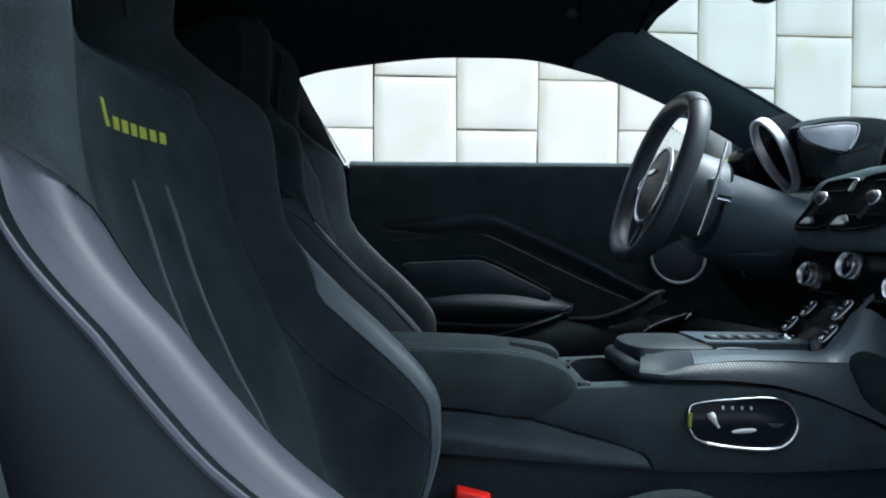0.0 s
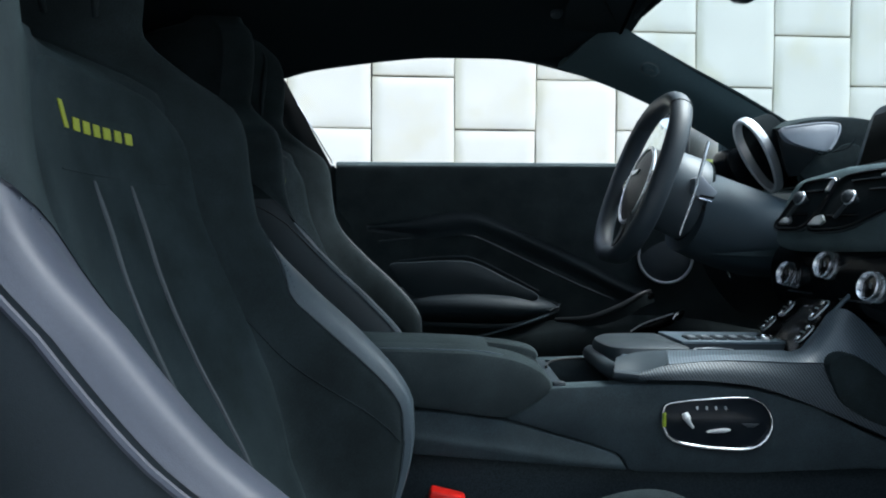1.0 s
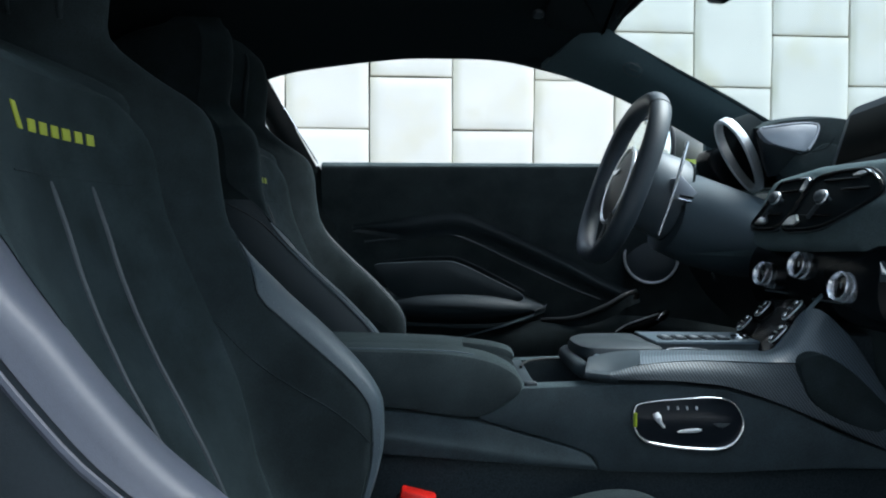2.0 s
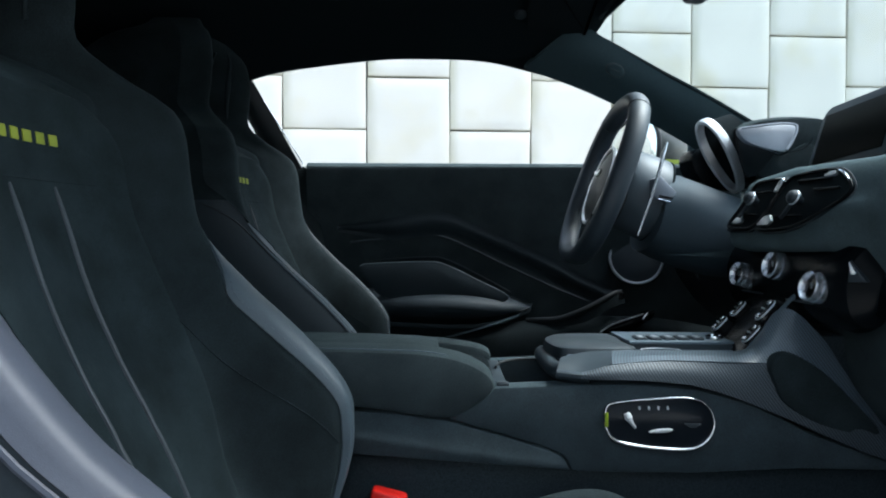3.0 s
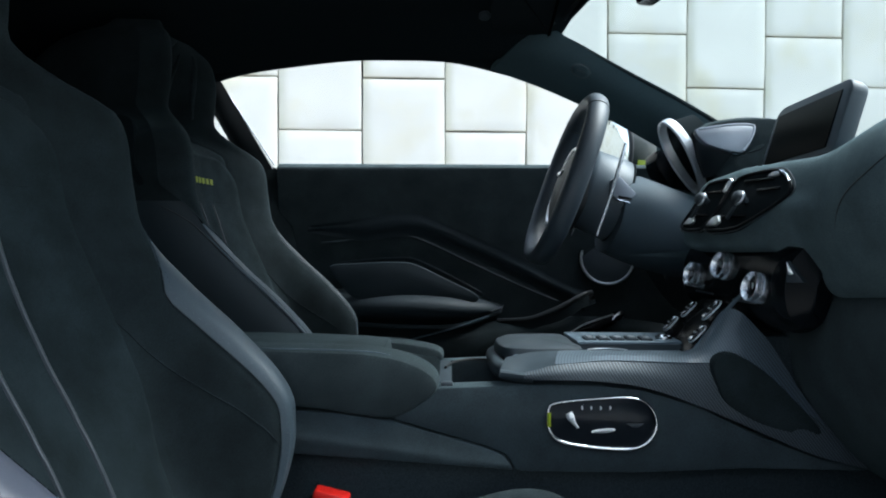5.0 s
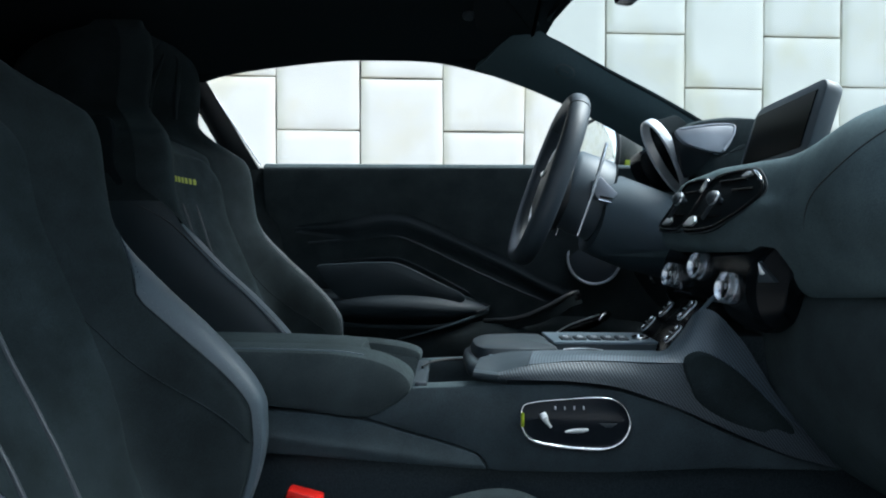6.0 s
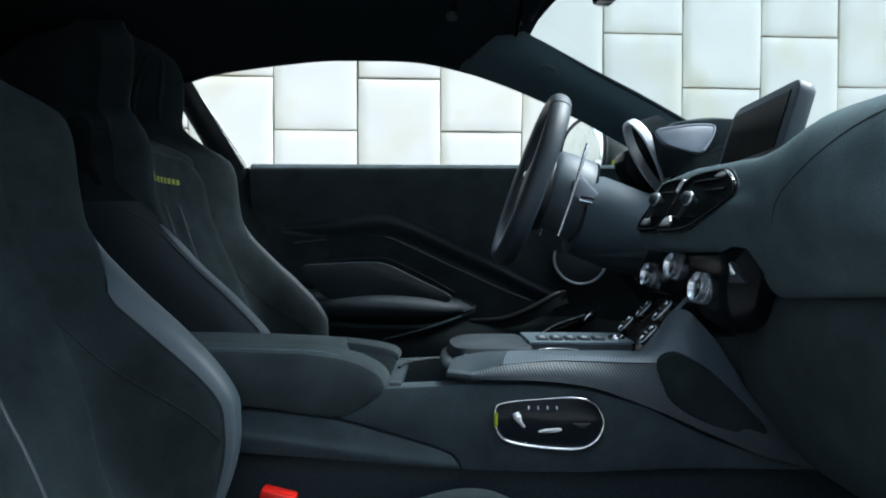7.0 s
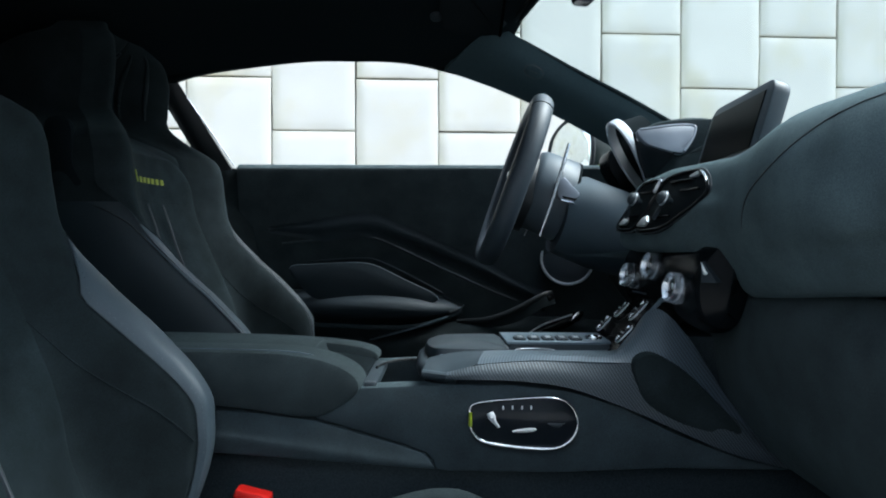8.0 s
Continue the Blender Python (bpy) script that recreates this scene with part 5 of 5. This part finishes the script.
hoop_part = part("hoop", sheet([r + r[:1] for r in rows] + [rows[0] + rows[0][:1]]), HOOP, hood, "satin silver hoop")
lining = [p.lerp(mid, 0.10) for p in rows[0]]
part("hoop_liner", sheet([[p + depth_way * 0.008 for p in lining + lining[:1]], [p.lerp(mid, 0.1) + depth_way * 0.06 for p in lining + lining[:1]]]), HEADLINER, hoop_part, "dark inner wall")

# ---- steering wheel ----
wheel = thing("steering_wheel", (0.46, 1.42, 0.80), "black leather steering wheel with a flat bottom and silver trimmed hub", "steering wheel")
rake = radians(19.5)
wu, wf = Vector((math.sin(rake), 0, math.cos(rake))), Vector((-math.cos(rake), 0, math.sin(rake)))
wc = Vector((0.426, 1.42, 0.805))


def on_wheel(a, b, c=0.0):
    return wc + Vector((0, 1, 0)) * a + wu * b + wf * c


rim = []
for a in np.linspace(0, 2 * math.pi, 72, endpoint=False):
    c, s = math.cos(a), math.sin(a)
    k = (abs(c) ** 2.5 + abs(s) ** 2.5) ** (-1 / 2.5)
    b = 0.162 * k * s
    rim.append(on_wheel(0.166 * k * c, max(b, -0.160), 0))
part("rim", tube(rim, 0.0165, closed=True, sides=16, flat=1.25, up=wf), RIM_LEATHER, wheel, "black leather rim")
for k in (10, 26):
    p, q = rim[k], rim[k + 1]
    t = (q - p).normalized()
    s = t.cross(wf)
    part("rim_seam", tube([p + s * 0.0168 * math.cos(x) + wf * 0.0208 * math.sin(x) for x in np.linspace(0, 2 * math.pi, 24, endpoint=False)], 0.0008, closed=True, sides=6, up=t), PLASTIC, wheel)
hubcap = part("hub", lathe([(0.078, -0.045), (0.080, -0.012), (0.074, 0.0), (0.05, 0.008), (0.001, 0.012)], on_wheel(0, -0.012), wf, 48), PLASTIC, wheel, "black hub pad")
part("hub_ring", tube([on_wheel(0.0785 * math.cos(a), -0.012 + 0.0785 * math.sin(a), 0.0005) for a in np.linspace(0, 2 * math.pi, 56, endpoint=False)], 0.0038, closed=True, sides=8, up=wf), SILVER, hubcap, "satin silver ring")
part("hub_mark", slab([(-0.028, 0.004), (0.028, 0.004), (0.012, -0.006), (-0.012, -0.006)], on_wheel(0, 0.012, 0.014), (0, -1, 0), wu, 0.003, 0.0008), SILVER, hubcap, "small silver mark")
for sgn in (1, -1):
    net = [[on_wheel(sgn * a, b + h, c) for h in (-w, 0, w)] for a, b, w, c in ((0.070, -0.008, 0.026, -0.020), (0.11, -0.004, 0.018, -0.024), (0.158, 0.0, 0.020, -0.010))]
    spoke = part("spoke", sheet(grid_of(net, 5, 4), thick=0.012), PLASTIC, wheel, "gloss black spoke")
    part("spoke_trim", tube([on_wheel(sgn * 0.085, 0.010, 0.001), on_wheel(sgn * 0.115, 0.012, -0.004), on_wheel(sgn * 0.122, -0.004, -0.004), on_wheel(sgn * 0.112, -0.016, -0.004), on_wheel(sgn * 0.085, -0.016, 0.001)], 0.003, sides=8), CHROME, spoke, "chrome switch surround")
    net = [[on_wheel(sgn * (a + h), b, c) for h in (-0.011, 0, 0.011)] for a, b, c in ((0.040, -0.070, -0.008), (0.050, -0.11, -0.012), (0.058, -0.155, -0.004))]
    part("spoke", sheet(grid_of(net, 5, 4), thick=0.014), PLASTIC, wheel, "lower spoke")
    # shift paddle behind the rim
    blade = spline([(0.520, 1.42 - sgn * 0.119, 0.8665), (0.507, 1.42 - sgn * 0.127, 0.825), (0.488, 1.42 - sgn * 0.132, 0.762), (0.465, 1.42 - sgn * 0.132, 0.695)], 6)
    part("shift_paddle", tube(blade, 0.0028, sides=10, flat=1.3, up=(1, 0, 0), taper=[1.0 - 0.45 * abs(k / 18 - 0.25) / 0.75 for k in range(19)]), DIAL, wheel, "slim bright metal shift paddle")
# column, collar and stalks
column = thing("steering_column", (0.58, 1.42, 0.66), "dark grey steering column shroud with stalks", "steering column")
rows = []
for d, ra, rb, dz in ((-0.030, 0.060, 0.060, 0.0), (-0.036, 0.076, 0.074, 0.0), (-0.046, 0.083, 0.080, 0.0), (-0.110, 0.090, 0.083, -0.003), (-0.117, 0.087, 0.080, -0.004)):
    rows.append([on_wheel(ra * math.cos(a), rb * math.sin(a) + dz, d) for a in np.linspace(0, 2 * math.pi, 40, endpoint=False)])
part("collar", sheet(rows, closed=True, caps=True), COLLAR, column, "slate grey collar")
part("collar_gap", tube([on_wheel(0.0885 * math.cos(a), 0.0815 * math.sin(a) - 0.004, -0.116) for a in np.linspace(0, 2 * math.pi, 48, endpoint=False)], 0.0024, closed=True, sides=6, up=wf), HEADLINER, column, "dark gap behind the collar")
rows = []
for x, ry, rz, z in ((0.520, 0.108, 0.074, 0.738), (0.55, 0.128, 0.082, 0.732), (0.60, 0.150, 0.082, 0.712), (0.66, 0.165, 0.078, 0.692), (0.74, 0.18, 0.07, 0.68)):
    rows.append([(x + 0.02 * math.sin(a), 1.42 + ry * math.copysign(abs(math.cos(a)) ** 0.85, math.cos(a)), z + rz * math.copysign(abs(math.sin(a)) ** 0.85, math.sin(a))) for a in np.linspace(0, 2 * math.pi, 48, endpoint=False)])
part("cowl", sheet(rows, closed=True, caps=True), COWL, column, "slate leather column cowl")
for sgn in (-1, 1):
    y = 1.42 + sgn * 0.118
    stalk = part("stalk", slab([(0.500, 0.800), (0.514, 0.806), (0.550, 0.768), (0.545, 0.754), (0.507, 0.763), (0.500, 0.772)], (0, y + 0.026 * 1 - 0.016 if sgn < 0 else y - 0.042, 0), R, U, 0.034, 0.004), PALE_PANEL, column, "pale grey stalk bracket")
    part("stalk_slot", slab([(0.510, 0.771), (0.538, 0.7655), (0.540, 0.7605), (0.510, 0.7665)], (0, y + 0.0085 if sgn < 0 else y - 0.0435, 0), R, U, 0.003, 0.0008), GLOSS, stalk)
    part("stalk_edge", tube([(0.508, y + (0.009 if sgn < 0 else -0.043), 0.763), (0.543, y + (0.009 if sgn < 0 else -0.043), 0.7545), (0.549, y + (0.009 if sgn < 0 else -0.043), 0.767)], 0.0016, sides=8), CHROME, stalk)
    part("stalk_root", box((0.520, 1.42 + sgn * 0.094 - 0.01, 0.728), (0.543, 1.42 + sgn * 0.094 + 0.01, 0.752), 0.004, 2), PLASTIC, column)

# release lever on the driver's kick panel
latch = thing("bonnet_release", (0.70, 1.642, 0.59), "small chrome bonnet release lever in the dark footwell", "lever")
part("bracket", box((0.700, 1.630, 0.585), (0.745, 1.656, 0.640), 0.005), PLASTIC, latch, "black bracket")
part("grip", tube(spline([(0.690, 1.640, 0.622), (0.697, 1.638, 0.612), (0.703, 1.638, 0.600), (0.707, 1.641, 0.588)], 5), 0.0055, sides=10, taper=[0.7 + 0.5 * math.sin(math.pi * k / 15) for k in range(16)]), CHROME, latch, "chrome grip")
part("pivot", lathe([(0.006, 0), (0.006, 0.006), (0.003, 0.008)], (0.704, 1.632, 0.626), (0, -1, 0), 14), SILVER, latch)

# ---- roof fittings ----
visor = thing("sun_visor", (0.36, 1.40, 1.12), "black sun visor folded against the headliner", "sun visor")
part("flap", slab(outline([(-0.06, 0.0), (0.05, 0.0), (0.062, 0.012), (0.062, 0.20), (0.05, 0.212), (-0.05, 0.212), (-0.06, 0.20)], 3), (0.345, 1.50, 1.125), (1, 0, -0.12), (0, -1, 0.28), 0.012, 0.005), HEADLINER, visor, "black fabric flap")
part("hinge", tube([(0.39, 1.512, 1.132), (0.402, 1.512, 1.138), (0.415, 1.505, 1.15)], 0.006, sides=10), SATIN, visor)
part("hinge_cap", lathe([(0.006, 0), (0.006, 0.004), (0.001, 0.006)], (0.392, 1.506, 1.136), (-0.2, -1, 0), 14), SILVER, visor)
clip = thing("roof_clip", (0.269, 1.494, 1.15), "small grey round clip on the headliner", "clip")
part("cap", lathe([(0.012, -0.012), (0.013, 0.002), (0.009, 0.006), (0.001, 0.007)], (0.269, 1.494, 1.158), (0, -0.5, -0.85), 24), SATIN, clip)
badge = thing("airbag_badge", (0.483, 1.5515, 1.055), "faint oval embossed badge on the pillar trim", "badge")
bn = Vector((-0.05, -0.92, -0.39)).normalized()
ba = Vector((0.93, 0.10, -0.355)).normalized()
bb = bn.cross(ba)
bc = Vector((0.483, 1.5515, 1.0550))
oval = [bc + ba * 0.0215 * math.cos(a) + bb * 0.0130 * math.sin(a) for a in np.linspace(0, 2 * math.pi, 36, endpoint=False)]
part("badge_ring", tube(oval, 0.0011, closed=True, sides=6, up=bn), PLASTIC, badge, "thin dark rim")
part("badge_face", sheet([[bc + (p - bc) * k + bn * h for p in oval + oval[:1]] for k, h in ((0.97, 0.0006), (0.9, 0.0016), (0.5, 0.0020), (0.02, 0.0020))]), PILLAR, badge)
part("badge_mark", tube([bc + bn * 0.002 + ba * x for x in (-0.010, 0.0, 0.010)], 0.0008, sides=6, up=bn), PLASTIC, badge)
mirror = thing("rearview_mirror", (0.53, 1.05, 1.10), "dark frameless rear-view mirror under the windscreen header", "mirror")
part("housing", slab(outline([(-0.11, -0.025), (0.11, -0.025), (0.12, 0.0), (0.11, 0.03), (-0.11, 0.03), (-0.12, 0.0)], 5), (0.51, 1.03, 1.095), (0.1, -1, 0), (0.1, 0, 1), 0.025, 0.008), GLOSS, mirror)
part("stem", tube([(0.535, 1.05, 1.11), (0.57, 1.05, 1.16), (0.585, 1.05, 1.205)], 0.012, sides=10), PLASTIC, mirror)

# ---- the wall's blocks ----
def block_mesh(seed):
    rng = random.Random(seed)
    bm = bmesh.new()
    w, h = BLOCK_W / 2 - 0.008, BLOCK_H / 2 - 0.006
    rings = []
    n = 9
    base = []
    bow = [rng.uniform(-0.006, 0.006) for k in range(4)]
    for e, ((x0, z0), (x1, z1)) in enumerate(zip(((-w, -h), (w, -h), (w, h), (-w, h)), ((w, -h), (w, h), (-w, h), (-w, -h)))):
        for k in range(n):
            t = k / n
            swell = bow[e] * math.sin(math.pi * t) + rng.uniform(-0.002, 0.002)
            x, z = x0 + (x1 - x0) * t, z0 + (z1 - z0) * t
            base.append((x, z + swell) if e % 2 == 0 else (x + swell, z))
    for inset, y in ((0.0, 0.11), (0.0, 0.014), (0.004, 0.004), (0.012, 0.0), (0.14, -0.003)):
        rings.append([bm.verts.new((x * (1 - inset / w), y + rng.uniform(-0.001, 0.001), z * (1 - inset / h))) for x, z in base])
    for a, b in zip(rings, rings[1:]):
        for i in range(len(base)):
            bm.faces.new((a[i], a[(i + 1) % len(base)], b[(i + 1) % len(base)], b[i]))
    bm.faces.new(rings[-1])
    bmesh.ops.recalc_face_normals(bm, faces=bm.faces[:])
    data = bpy.data.meshes.new("stone_block")
    bm.to_mesh(data)
    bm.free()
    data.materials.append(STONE)
    data.shade_smooth()
    data.set_sharp_from_angle(angle=radians(50))
    return data


kinds = [block_mesh(k) for k in range(8)]
# courses that sit a little higher or lower than their neighbours
COURSE_SHIFT = {3: 0.020, 4: -0.050, 5: 0.026, 2: -0.006}
rng = random.Random(5)
for col in range(-30, 17):
    x = -0.8594 + BLOCK_W * (col + 0.5)
    z0 = (2.589 if col % 2 == 0 else 1.949) + COURSE_SHIFT.get(col, 0.0)
    for row in range(-3, 4):
        z = z0 + BLOCK_H * (row + 0.5)
        if -0.5 < z < 6.0:
            b = new("stone_block", rng.choice(kinds))
            b.parent = wall
            b.matrix_basis = pose(x + rng.uniform(-0.003, 0.003), WALL_Y + rng.uniform(-0.008, 0.004), z + rng.uniform(-0.005, 0.005), rng.uniform(-0.3, 0.3), rng.uniform(-0.2, 0.2), rng.uniform(-0.3, 0.3))
